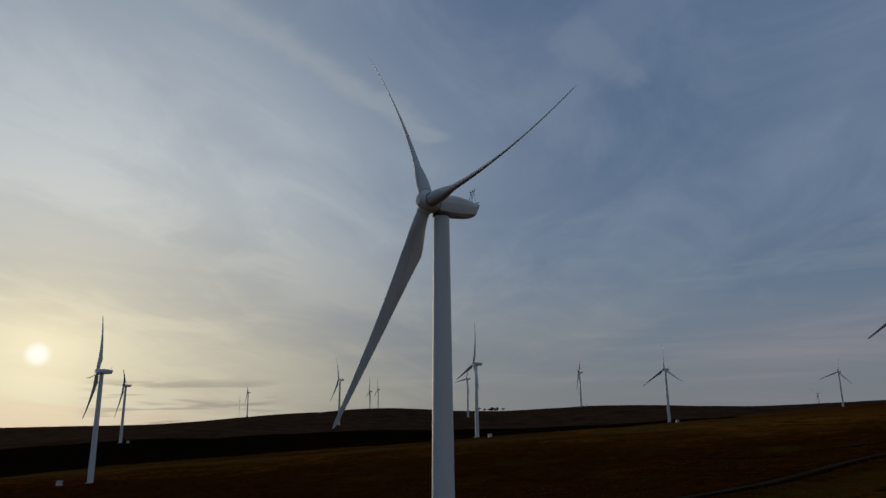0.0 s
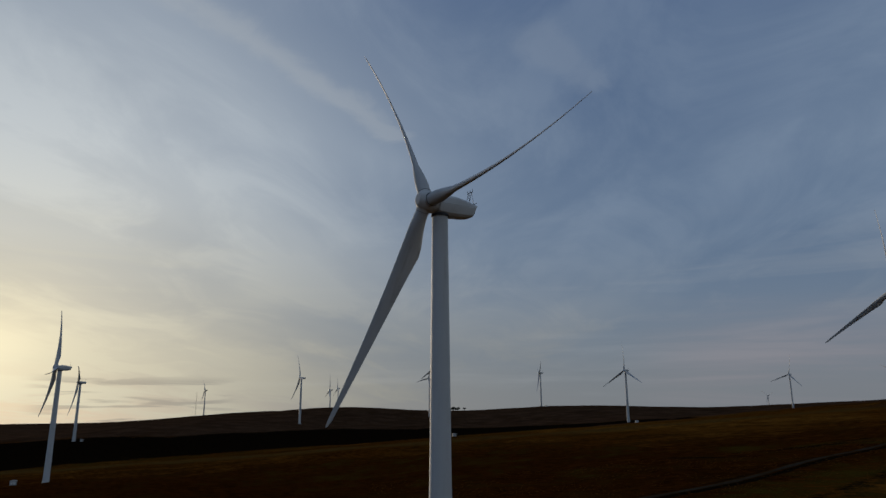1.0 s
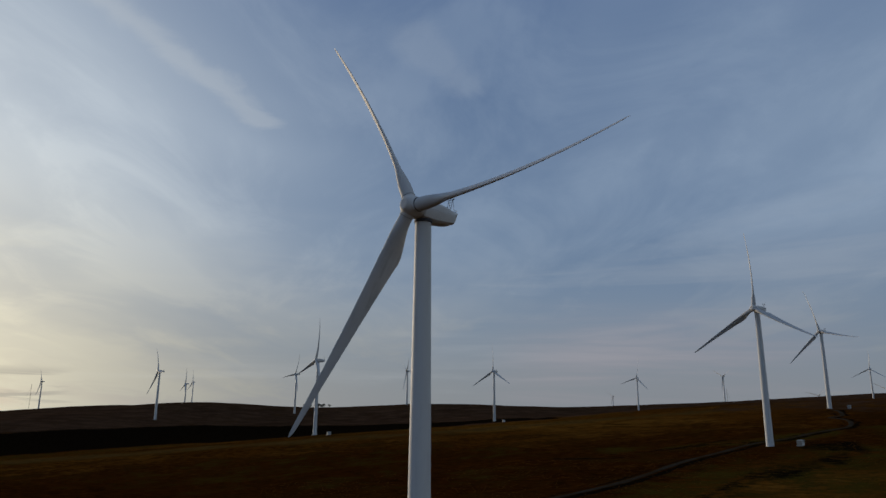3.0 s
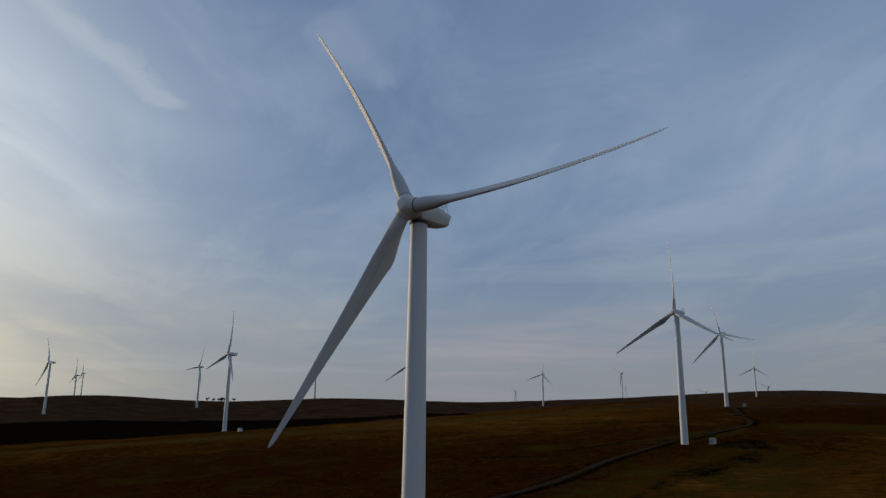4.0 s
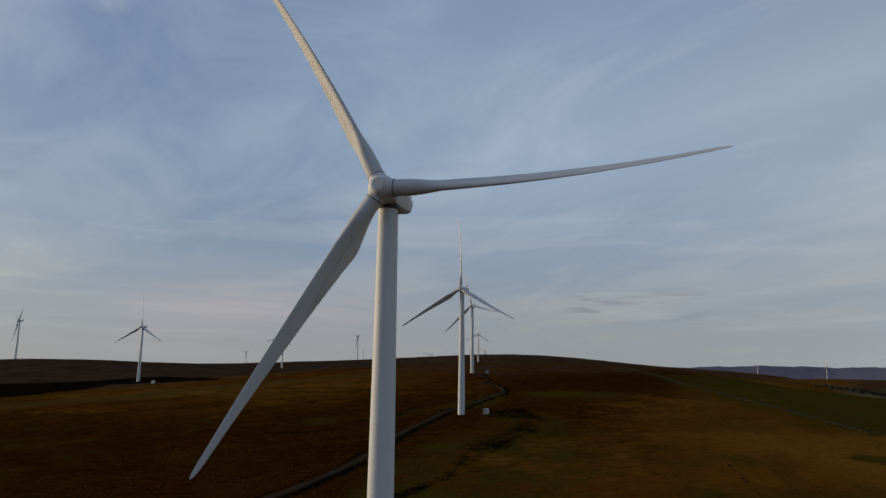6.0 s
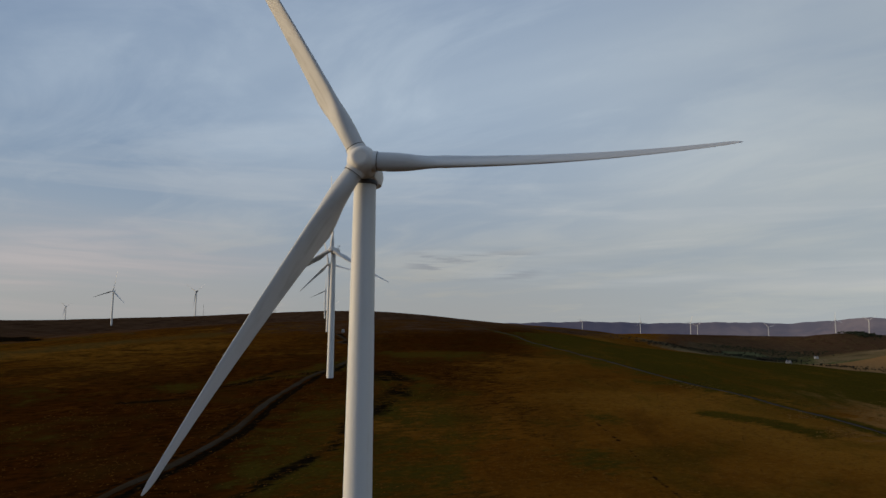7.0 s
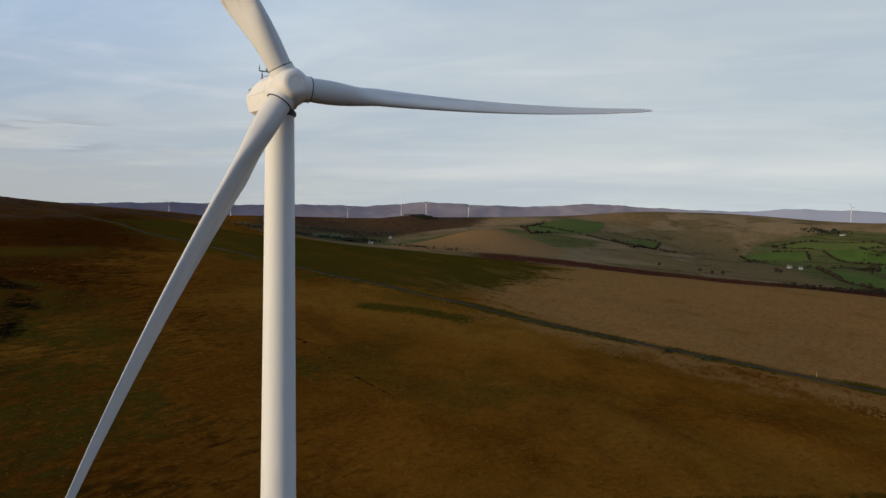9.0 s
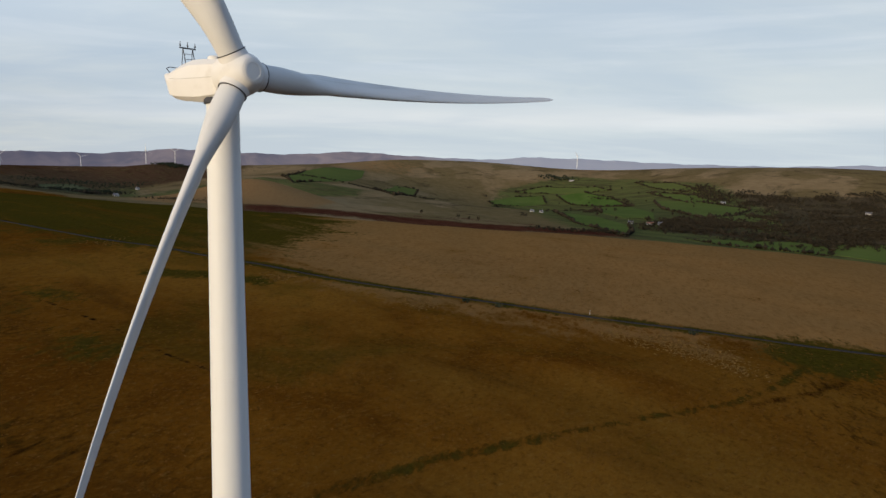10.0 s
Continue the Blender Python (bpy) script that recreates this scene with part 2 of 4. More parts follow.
base = n.mix(n.math("MULTIPLY", cover("grass", 0.35, 0.75), n.ramp(streak, 0.66, 0.50, 0.45, 1.0)), base, green)
upland = n.mix(n.ramp(mid, 0.34, 0.66), (0.0374, 0.0197, 0.0103, 1), (0.068, 0.0369, 0.0197, 1))
upland = n.mix(n.math("MULTIPLY", n.ramp(streak, 0.50, 0.66), 0.6), upland, (0.0221, 0.0115, 0.00615, 1))
base = n.mix(cover("upland", 0.3, 0.8), base, upland)
base = n.mix(cover("rim", 0.3, 0.8), base, n.mix(n.ramp(tuft, 0.36, 0.66), (0.092, 0.052, 0.0125, 1), (0.045, 0.026, 0.006, 1)))
base = n.mix(cover("tan", 0.35, 0.8), base, n.mix(n.ramp(tuft, 0.4, 0.7), (0.216, 0.122, 0.0496, 1), (0.164, 0.0896, 0.0352, 1)))
# floor of the woods: leaf litter and tree shade in one dark colour
base = n.mix(cover("dark_floor", 0.3, 0.7), base, n.mix(n.ramp(mid, 0.35, 0.65), (0.0317, 0.0252, 0.0137, 1), (0.0662, 0.0475, 0.0259, 1)))
base = n.mix(cover("bracken_and_floor", 0.35, 0.8), base, n.mix(n.ramp(mid, 0.35, 0.65), (0.0464, 0.0144, 0.008, 1), (0.072, 0.0272, 0.0144, 1)))
# real peat, and the shaded hollow blackened with the same colour
base = n.mix(cover("peat_and_shade", 0.35, 0.7), base, n.mix(n.ramp(fine, 0.4, 0.7), (0.004, 0.0026, 0.0014, 1), (0.0135, 0.0085, 0.004, 1)))
colour(n, base)
bump(n, n.math("ADD", n.math("ADD", n.math("MULTIPLY", fine, 0.8), n.math("MULTIPLY", lay, 0.5)), n.math("MULTIPLY", tuft, 0.8)), 0.6, 0.9)

# Distance haze is put into this base colour: purple-grey, palest to the south.
hazy_far_moor, n = material("hazy_far_moor", 1.0, gloss=0.02)
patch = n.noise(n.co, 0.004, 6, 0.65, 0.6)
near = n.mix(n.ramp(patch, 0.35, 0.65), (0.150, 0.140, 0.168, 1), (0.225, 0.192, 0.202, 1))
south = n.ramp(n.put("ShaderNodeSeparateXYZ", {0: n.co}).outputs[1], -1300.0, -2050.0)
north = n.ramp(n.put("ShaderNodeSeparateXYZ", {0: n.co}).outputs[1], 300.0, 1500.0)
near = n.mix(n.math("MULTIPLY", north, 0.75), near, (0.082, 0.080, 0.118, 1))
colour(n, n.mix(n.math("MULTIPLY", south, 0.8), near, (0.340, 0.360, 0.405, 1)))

road_surface, n = material("road_surface", 1.0, gloss=0.01)
grit = n.noise(n.co, 1.2, 6, 0.7)
colour(n, n.mix(n.ramp(grit, 0.3, 0.7), (0.024, 0.021, 0.018, 1), (0.042, 0.037, 0.032, 1)))
bump(n, grit, 0.3, 0.05)


track_gravel, n = material("track_gravel", 1.0, gloss=0.0)
grit = n.noise(n.co, 0.9, 7, 0.7)
worn = n.noise(n.co, 0.08, 4, 0.6)
colour(n, n.mix(n.ramp(worn, 0.35, 0.65), n.mix(n.ramp(grit, 0.3, 0.7), (0.026, 0.021, 0.015, 1), (0.047, 0.038, 0.027, 1)), (0.034, 0.021, 0.011, 1)))
bump(n, grit, 0.5, 0.08)


# ---- ground ----
# Each hill or hollow: x, y, radius, height.
MOOR_HILLS = [
    (-348, -372, 474, -6.2),
    (-5, -35, 195, -6.8),
    (259, 122, 258, 20.3),
    (574, 625, 254, 33.1),
    (761, 177, 323, 30.7),
    (1613, 1164, 286, 43.8),
    (1493, 1624, 480, 72.1),
    (861, 1490, 254, 28.6),
    (343, 1481, 246, 51.3),
    (-143, 1392, 161, 31.0),
    (341, 893, 269, 14.8),
    (-258, 1201, 294, 23.8),
    (-337, 2060, 278, 47.1),
    (-1067, 2247, 655, 25.0),
    (-583, 478, 143, -24.5),
    (-283, 981, 192, 22.0),
    (57, 555, 145, 12.2),
    (1026, 651, 241, 40.5),
    (661, -224, 460, -11.7),
    (1776, 357, 384, 62.4),
    (-95, 944, 228, -14.5),
    (287, -19, 242, 2.1),
    (-918, 996, 493, -7.7),
    (2189, 2214, 700, 15.8),
]
VALLEY_HILLS = [
    (1366, -728, 394, -51.3),
    (856, -1001, 277, -21.1),
    (2456, -1272, 482, -172.2),
    (2771, -366, 713, 57.2),
    (3470, 483, 160, -108.2),
    (2913, 61, 285, -76.8),
    (1758, 530, 242, 42.8),
    (2068, -2202, 500, 71.0),
    (1804, 244, 347, -94.9),
    (1537, -150, 101, 50.0),
    (989, 18, 118, -76.0),
    (2289, 403, 308, -50.0),
    (751, -941, 217, -13.1),
    (1296, -1776, 437, -62.2),
    (621, -269, 167, 13.9),
    (389, -354, 106, 5.7),
    (263, -763, 128, -22.4),
    (861, -375, 159, -83.7),
    (573, -990, 180, -61.6),
    (3600, -1711, 710, 102.5),
    (3542, 764, 652, 36.7),
    (3080, 150, 130, 26.0),
    (3520, -1080, 190, 15.0),
    (2000, -1250, 120, 6.0),
    (3050, -520, 110, 10.0),
    (3150, 30, 150, 28.0),
    (3540, -2163, 380, -38.0),
    (1780, -2700, 350, 24.0),
    (2760, -2540, 350, 26.0),
]
# The far range: bearing in degrees, height of its crest.
FAR_RANGE = [(-95, 60), (-75, 85), (-62, 80), (-52.5, 98), (-47, 84), (-39, 96), (-33, 118), (-27, 128), (-26.2, 108), (-22, 112), (-17.5, 127), (-13.6, 149), (-8.6, 122),
             (-4.5, 128), (0.2, 146), (5.3, 108), (9.4, 115), (15, 104), (20, 113), (24, 104), (30, 88), (36, 50), (42, 10), (46, 0)]


def land(x, y):
    z = 0.0 * x
    for hx, hy, s, a in MOOR_HILLS + VALLEY_HILLS:
        z = z + a * np.exp(-((x - hx) ** 2 + (y - hy) ** 2) / (2 * s * s))
    # small hummocks
    z = z + 0.5 * np.sin(x / 23 + 1.3 * np.sin(y / 31)) * np.sin(y / 19 + np.sin(x / 41)) * np.clip(np.hypot(x, y) / 60 - 0.3, 0, 1)
    return z


def land_at(x, y):
    return float(land(np.float64(x), np.float64(y)))


def range_height(x, y):
    r, b = np.hypot(x, y), np.degrees(np.arctan2(y, x))
    bear, crest = np.array(FAR_RANGE).T
    top = sum(np.interp(b + o, bear, crest) for o in (-0.5, -0.25, 0, 0.25, 0.5)) / 5
    crag = 2.0 * np.sin(b * 1.9) + 1.4 * np.sin(b * 4.3 + 1) + 0.8 * np.sin(b * 9.7)
    return np.clip((r - 4330) / 330, 0, 1) ** 0.8 * np.maximum(top + crag * (top > 5), 0)


def sheet(name, xs, ys, height, mat):
    gx, gy = np.meshgrid(xs, ys)
    co = np.stack([gx.ravel(), gy.ravel(), height(gx, gy).ravel()], 1)
    nx, ny = len(xs), len(ys)
    i = (np.arange(nx - 1)[None, :] + nx * np.arange(ny - 1)[:, None]).ravel()
    me = bpy.data.meshes.new(name)
    me.from_pydata(co.tolist(), [], np.stack([i, i + 1, i + nx + 1, i + nx], 1).tolist())
    me.polygons.foreach_set("use_smooth", [True] * len(me.polygons))
    me.materials.append(mat)
    return new(name, me)


u = np.linspace(-1, 1, 661)
steps = 4850 * np.sinh(5.2 * u) / np.sinh(5.2)
ground = sheet("ground", steps + 120, steps + 10, land, moor)
tagged(ground, "open brown moorland with rough grass and green patches", "ground", kind="structure")

ROAD = [(960, 640), (760, 420), (650, 307), (561, 245), (449, 145), (360, 68), (300, -1), (245, -62), (214, -104), (190, -138), (165, -171),
        (142, -205), (115, -237), (70, -290), (10, -350), (-120, -460)]
TRACK = [(-60, 60), (-5, 92), (44, 120), (74, 131), (112, 150), (154, 178), (204, 207), (236, 223), (288, 246), (340, 272), (374, 302), (396, 330),
         (404, 352), (425, 362), (455, 395), (478, 428)]
GREEN_PATH = [(40, 20), (64, -23), (73, -48), (78, -81), (84, -110), (86, -139), (92, -159), (103, -181), (117, -205), (128, -222)]
PATH_FORK = [(84, -146), (87, -171), (94, -192), (104, -206)]
DITCH = [(40, 70), (67, 94), (87, 99), (119, 106), (148, 126), (165, 136), (198, 146), (247, 162)]


def off_line(x, y, line):
    """Distance of each point from a bent line."""
    best = np.full(np.shape(x), 1e9)
    for (ax, ay), (bx, by) in zip(line, line[1:]):
        dx, dy = bx - ax, by - ay
        t = np.clip(((x - ax) * dx + (y - ay) * dy) / (dx * dx + dy * dy), 0, 1)
        best = np.minimum(best, np.hypot(x - ax - t * dx, y - ay - t * dy))
    return best


def inside(x, y, shape, soft):
    """1 inside a shape, falling to 0 over a soft rim outside it."""
    odd = np.zeros(np.shape(x), bool)
    for (ax, ay), (bx, by) in zip(shape, shape[1:] + shape[:1]):
        odd ^= ((ay > y) != (by > y)) & (x < (bx - ax) * (y - ay) / (by - ay + 1e-9) + ax)
    d = off_line(x, y, shape + shape[:1])
    return np.where(odd, 1.0, np.clip(1 - d / soft, 0, 1))


def fade(d, r):
    return np.clip(1.25 - d / r, 0, 1)


# lines along which leafless woods grow, and how wide
WOODS = [([(1233, -1130), (1146, -1148), (1020, -1177), (913, -1206), (859, -1227)], 50), ([(1210, -1060), (1138, -1015), (1008, -1032)], 18)]
# the valley's large wood, and the belt below it
WOOD_AREAS = [[(1797, -1785), (1631, -1835), (1474, -2054), (831, -1201), (942, -1122), (1130, -1180), (1449, -1641), (1628, -1670)],
              [(1271, -1048), (1297, -1186), (1016, -1068), (932, -1111), (821, -1189), (792, -1150), (911, -1060), (1089, -948)]]


def growth(x, y):
    road = off_line(x, y, ROAD)
    grass = np.maximum.reduce([
        0.8 * inside(x, y, [(449, 145), (375, 73), (322, 24), (327, -20), (382, -57), (500, -95), (620, -80), (800, -60), (900, 150), (850, 330), (700, 310)], 70),
        0.8 * fade(road, 9.5), 0.5 * fade(off_line(x, y, [(-420, 500), (-292, 560), (-190, 595), (-94, 630), (18, 560), (107, 555), (230, 610), (300, 640), (380, 650)]), 45), 0.9 * fade(np.hypot(x - 118, y + 212), 34), 0.52 * fade(off_line(x, y, GREEN_PATH), 3.4),
        0.6 * inside(x, y, [(40, 70), (96, 118), (150, 150), (202, 165), (240, 190), (262, 176), (215, 118), (150, 70), (100, 52)], 28), 0.6 * inside(x, y, [(190, 240), (232, 250), (290, 252), (330, 270), (300, 235), (240, 215)], 14),
        0.7 * fade(np.hypot(x - 150, y - 30), 26), 0.6 * fade(np.hypot(x - 215, y - 45), 22), 0.7 * fade(np.hypot(x - 370, y - 230), 60),
        0.6 * fade(np.hypot(x - 170, y - 250), 30), 0.75 * fade(off_line(x, y, [(252, 13), (250, -6), (238, -26)]), 12), 0.5 * fade(np.hypot(x - 195, y - 56), 18), 0.36 * inside(x, y, [(60, 200), (140, 330), (0, 420), (-120, 300)], 80)])
    peat_and_shade = np.maximum.reduce([
        0.6 * fade(off_line(x, y, DITCH), 5.5), 0.95 * fade(off_line(x, y, [(p[0] + 2.7, p[1] - 3.4) for p in TRACK]), 2.4),
        0.7 * fade(off_line(x, y, [(p[0] - 2.4, p[1] + 2.9) for p in TRACK]), 1.5),
        0.52 * inside(x, y, [(127, 112), (162, 138), (187, 151), (207, 153), (225, 152), (208, 139), (177, 131), (151, 119), (128, 103)], 9), 0.5 * inside(x, y, [(256, 227), (263, 208), (255, 181), (243, 168), (231, 185), (246, 204)], 9), 0.62 * fade(off_line(x, y, [(126, 238), (145, 227), (160, 222)]), 4), 0.66 * fade(off_line(x, y, [(196, 236), (232, 232), (262, 214)]), 6), 0.6 * fade(off_line(x, y, [(215, 185), (243, 178)]), 4), 0.62 * fade(off_line(x, y, [(206, 149), (240, 160), (265, 197)]), 9),
        0.6 * fade(off_line(x, y, [(150, 236), (200, 235), (251, 262)]), 6), 0.6 * fade(np.hypot((x - 462) * 0.5, y - 412), 12),
        # lane edges, the hollow with its shade painted near-black, and a faint line
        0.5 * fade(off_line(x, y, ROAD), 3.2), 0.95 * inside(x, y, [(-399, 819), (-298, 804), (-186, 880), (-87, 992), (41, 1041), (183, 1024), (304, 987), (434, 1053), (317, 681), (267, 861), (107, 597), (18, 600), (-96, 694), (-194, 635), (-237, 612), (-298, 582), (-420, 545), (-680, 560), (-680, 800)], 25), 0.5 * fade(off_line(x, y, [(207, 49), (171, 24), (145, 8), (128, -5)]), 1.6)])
    # bracken belts, and a dark floor with tree shade painted in under the woods
    bracken_and_floor = np.maximum.reduce([fade(off_line(x, y, [(1239, -149), (1249, -303), (1204, -477), (1145, -652), (1073, -735)]), 80),
                                 0.5 * fade(off_line(x, y, [(1320, -454), (1336, -575), (1246, -703)]), 60)]
                                + [0.6 * fade(off_line(x, y, line), wide) for line, wide in WOODS])
    pale = np.maximum.reduce([0.62 * fade(off_line(x, y, [(161, -150), (142, -168), (126, -172)]), 11), 0.6 * fade(np.hypot(x - 205, y + 86), 9),
                              0.88 * inside(x, y, [(360, -40), (520, -110), (600, -330), (560, -700), (300, -760), (110, -420), (150, -215), (230, -95)], 70)])
    tan = np.maximum.reduce([0.95 * inside(x, y, [(1279, 13), (1292, 68), (1420, 60), (1560, 20), (1620, -120), (1600, -260), (1450, -300), (1324, -226), (1298, -63)], 40), 0.6 * fade(np.hypot(x - 3300, y + 900), 420),
                             0.6 * fade(np.hypot(x - 3200, y + 2100), 500), 0.6 * fade(np.hypot(x - 2450, y + 330), 200)])
    farm = inside(x, y, [(820, -250), (1250, 150), (1700, 420), (2600, 520), (4900, 600), (4900, -3500), (900, -4000), (480, -900), (640, -800), (900, -620)], 120)
    meadow = np.maximum.reduce([0.85 * inside(x, y, [(2831, -1420), (2300, -1050), (1676, -950), (1200, -800), (700, -800), (560, -830), (800, -1130), (1100, -1230), (1300, -1500),
                                             (1700, -1700), (2100, -1880), (2600, -1900), (2900, -1780)], 90),
                        0.7 * inside(x, y, [(1700, 110), (2000, 60), (2300, -260), (2050, -520), (1800, -440), (1690, -200)], 60),
                        0.8 * inside(x, y, [(1640, 330), (2361, 400), (2600, 480), (2560, 320), (2300, 140), (1740, 120), (1500, 200)], 60)])
    # grey-brown uplands beyond the hollow, with distance haze greyed into their colour, and a paler grassy rim on its
    # near side
    upland = np.maximum.reduce([0.9 * np.clip((y + 0.15 * x - 640) / 160, 0, 1) * np.clip((1900 - x) / 400, 0, 1), 0.75 * inside(x, y, [(2450, -60), (2300, 120), (2500, 600), (4700, 1100), (4700, -300), (3300, -240)], 160), 0.55 * inside(x, y, [(454, 513), (600, 640), (900, 700), (900, 420), (640, 380), (500, 420)], 120)])
    rim = 0.7 * fade(off_line(x, y, [(-387, 530), (-286, 505), (-199, 525), (-93, 510), (-22, 495), (62, 478), (160, 488), (222, 515), (312, 534), (400, 520)]), 44)
    # litter and painted tree shade under the woods; the vale darkened too
    dark_floor = np.maximum.reduce([0.66 * inside(x, y, shape, 60) for shape in WOOD_AREAS] + [0.75 * fade(off_line(x, y, line), wide * 1.2) for line, wide in WOODS]
                               + [0.6 * inside(x, y, [(2687, 570), (2673, 312), (2329, 147), (1909, 162), (1500, 190), (1600, 420)], 90)])
    # northern moor painted darker, as backlit ground towards the sun
    dim_moor = np.clip((y - 0.35 * x + 60) / 150, 0, 1) * np.clip((1500 - x) / 300, 0, 1) * (0.62 + 0.38 * np.clip((420 - y) / 160, 0, 1)) * (1 - 0.22 * np.clip((x - 40) / 110, 0, 1) * np.clip((480 - x) / 100, 0, 1))
    # a weaker darkening in the south, then along the footpaths
    dim_moor = np.maximum(dim_moor, 0.3 * np.clip((-y - 0.2 * x - 60) / 80, 0, 1) * np.clip((150 - x) / 60, 0, 1))
    dim_moor = np.maximum(dim_moor, 0.5 * fade(np.minimum(off_line(x, y, GREEN_PATH), off_line(x, y, PATH_FORK)), 3.0))
    return {"grass": grass, "peat_and_shade": peat_and_shade, "bracken_and_floor": bracken_and_floor, "pale": pale, "farm": farm, "meadow": meadow, "dim_moor": dim_moor, "tan": tan, "dark_floor": dark_floor, "upland": upland, "rim": rim}


def sow(ob):
    me = ob.data
    co = np.empty(len(me.vertices) * 3)
    me.vertices.foreach_get("co", co)
    for key, value in growth(co[0::3], co[1::3]).items():
        me.attributes.new(key, "FLOAT", "POINT").data.foreach_set("value", value)


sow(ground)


def strip(name, line, width, mat, label, lift=0.12, every=4.0, wander=0.35):
    """A ribbon laid over the ground along a bent line, a little cambered, with a skirt."""
    pts = [Vector(p) for p in line]
    fine = []
    for i in range(len(pts) - 1):
        p0, p1, p2, p3 = pts[max(i - 1, 0)], pts[i], pts[i + 1], pts[min(i + 2, len(pts) - 1)]
        k = max(2, int((p2 - p1).length / every))
        for j in range(k):
            t = j / k
            fine.append(0.5 * (2 * p1 + (p2 - p0) * t + (2 * p0 - 5 * p1 + 4 * p2 - p3) * t * t + (3 * p1 - p0 - 3 * p2 + p3) * t ** 3))
    fine.append(pts[-1])
    bm, rows = bmesh.new(), []
    for i, p in enumerate(fine):
        d = (fine[min(i + 1, len(fine) - 1)] - fine[max(i - 1, 0)]).normalized()
        side = Vector((-d.y, d.x))
        half = width / 2 + wander * math.sin(i * 0.9) * math.sin(i * 0.37)
        row = []
        for o, dz in ((-1.05, -0.5), (-1, 0.0), (-0.5, 0.05), (0, 0.07), (0.5, 0.05), (1, 0.0), (1.05, -0.5)):
            q = p + side * (o * half)
            row.append(bm.verts.new((q.x, q.y, land_at(q.x, q.y) + lift + dz)))
        rows.append(row)
    for a, b in zip(rows, rows[1:]):
        for i in range(6):
            bm.faces.new((a[i], a[i + 1], b[i + 1], b[i]))
    ob = new(name, mesh(name, bm, mat))
    return tagged(ob, label, "road" if "road" in name else "track", kind="structure")


def range_mesh():
    bs, rs = np.radians(np.linspace(-95, 44, 420)), np.linspace(4300, 4880, 30)
    gb, gr = np.meshgrid(bs, rs)
    x, y = gr * np.cos(gb), gr * np.sin(gb)
    co = np.stack([x.ravel(), y.ravel(), (land(x, y) * 0 - 25 + range_height(x, y) * 1.0 + 25 * np.clip((gr - 4330) / 330, 0, 1)).ravel()], 1)
    nx = len(bs)
    i = (np.arange(nx - 1)[None, :] + nx * np.arange(len(rs) - 1)[:, None]).ravel()
    me = bpy.data.meshes.new("backdrop")
    me.from_pydata(co.tolist(), [], np.stack([i, i + 1, i + nx + 1, i + nx], 1).tolist())
    me.polygons.foreach_set("use_smooth", [True] * len(me.polygons))
    me.materials.append(hazy_far_moor)
    return new("backdrop", me)


tagged(range_mesh(), "far range of moorland hills tinted purple-grey for distance haze", "hills", kind="structure")


# ---- wind turbines ----
HUB_H, R_TOP, R_BASE, HUB_X, TILT, R_TIP = 70.63, 1.28, 1.94, 2.63, 4.88, 41.0
DROP = 1.62


def mesh(name, bm, mat, smooth=40):
    me = bpy.data.meshes.new(name)
    bmesh.ops.recalc_face_normals(bm, faces=bm.faces)
    if smooth:
        for fc in bm.faces:
            fc.smooth = True
        for e in bm.edges:
            if len(e.link_faces) == 2 and e.calc_face_angle(0) > radians(smooth):
                e.smooth = False
    bm.to_mesh(me)
    bm.free()
    me.materials.append(mat)
    return me


def put(name, me, parent=None, m=None, label=""):
    ob = new(name, me)
    ob.parent = parent
    if m is not None:
        ob.matrix_basis = m
    return tagged(ob, label)


def part(name, bm, mat, parent, label="", m=None, smooth=40):
    return put(name, mesh(name, bm, mat, smooth), parent, m, label)


def loft(bm, rings, close=True):
    """Skin between rings of equally many points."""
    vs = [[bm.verts.new(p) for p in ring] for ring in rings]
    k = len(vs[0])
    for a, b in zip(vs, vs[1:]):
        for i in range(k):
            bm.faces.new((a[i], a[(i + 1) % k], b[(i + 1) % k], b[i]))
    if close:
        bm.faces.new(vs[0])
        bm.faces.new(vs[-1])
    return bm


def ring_z(r, z, k=48):
    return [(r * math.cos(2 * math.pi * i / k), r * math.sin(2 * math.pi * i / k), z) for i in range(k)]


def ring_x(r, x, k=40, cy=0.0, cz=0.0):
    return [(x, cy + r * math.cos(2 * math.pi * i / k), cz + r * math.sin(2 * math.pi * i / k)) for i in range(k)]


def rod(bm, a, b, r, k=8):
    a, b = Vector(a), Vector(b)
    q = (b - a).to_track_quat("Z", "Y")
    loft(bm, [[tuple(c + q @ Vector((r * math.cos(2 * math.pi * i / k), r * math.sin(2 * math.pi * i / k), 0))) for i in range(k)] for c in (a, b)])


def block(bm, lo, hi, bevel=0.0):
    out = bmesh.ops.create_cube(bm, size=1.0)
    size = [h - l for l, h in zip(lo, hi)]
    for v in out["verts"]:
        v.co = Vector([l + (c + 0.5) * s for l, c, s in zip(lo, v.co, size)])
    if bevel:
        es = list({e for v in out["verts"] for e in v.link_edges})
        bmesh.ops.bevel(bm, geom=es, offset=bevel, segments=2, affect="EDGES")
    return bm


def tower_mesh():
    rings, top = [], HUB_H - DROP
    for i in range(13):
        z = top * i / 12
        r = R_BASE + (R_TOP - R_BASE) * i / 12
        rings.append(ring_z(r, z - (2.5 if i == 0 else 0)))
        if i in (4, 8):  # welded flanges between the tower's sections
            rings += [ring_z(r + 0.012, z + 0.01), ring_z(r + 0.012, z + 0.10), ring_z(r, z + 0.11)]
    return mesh("tower", loft(bmesh.new(), rings), tower_paint)


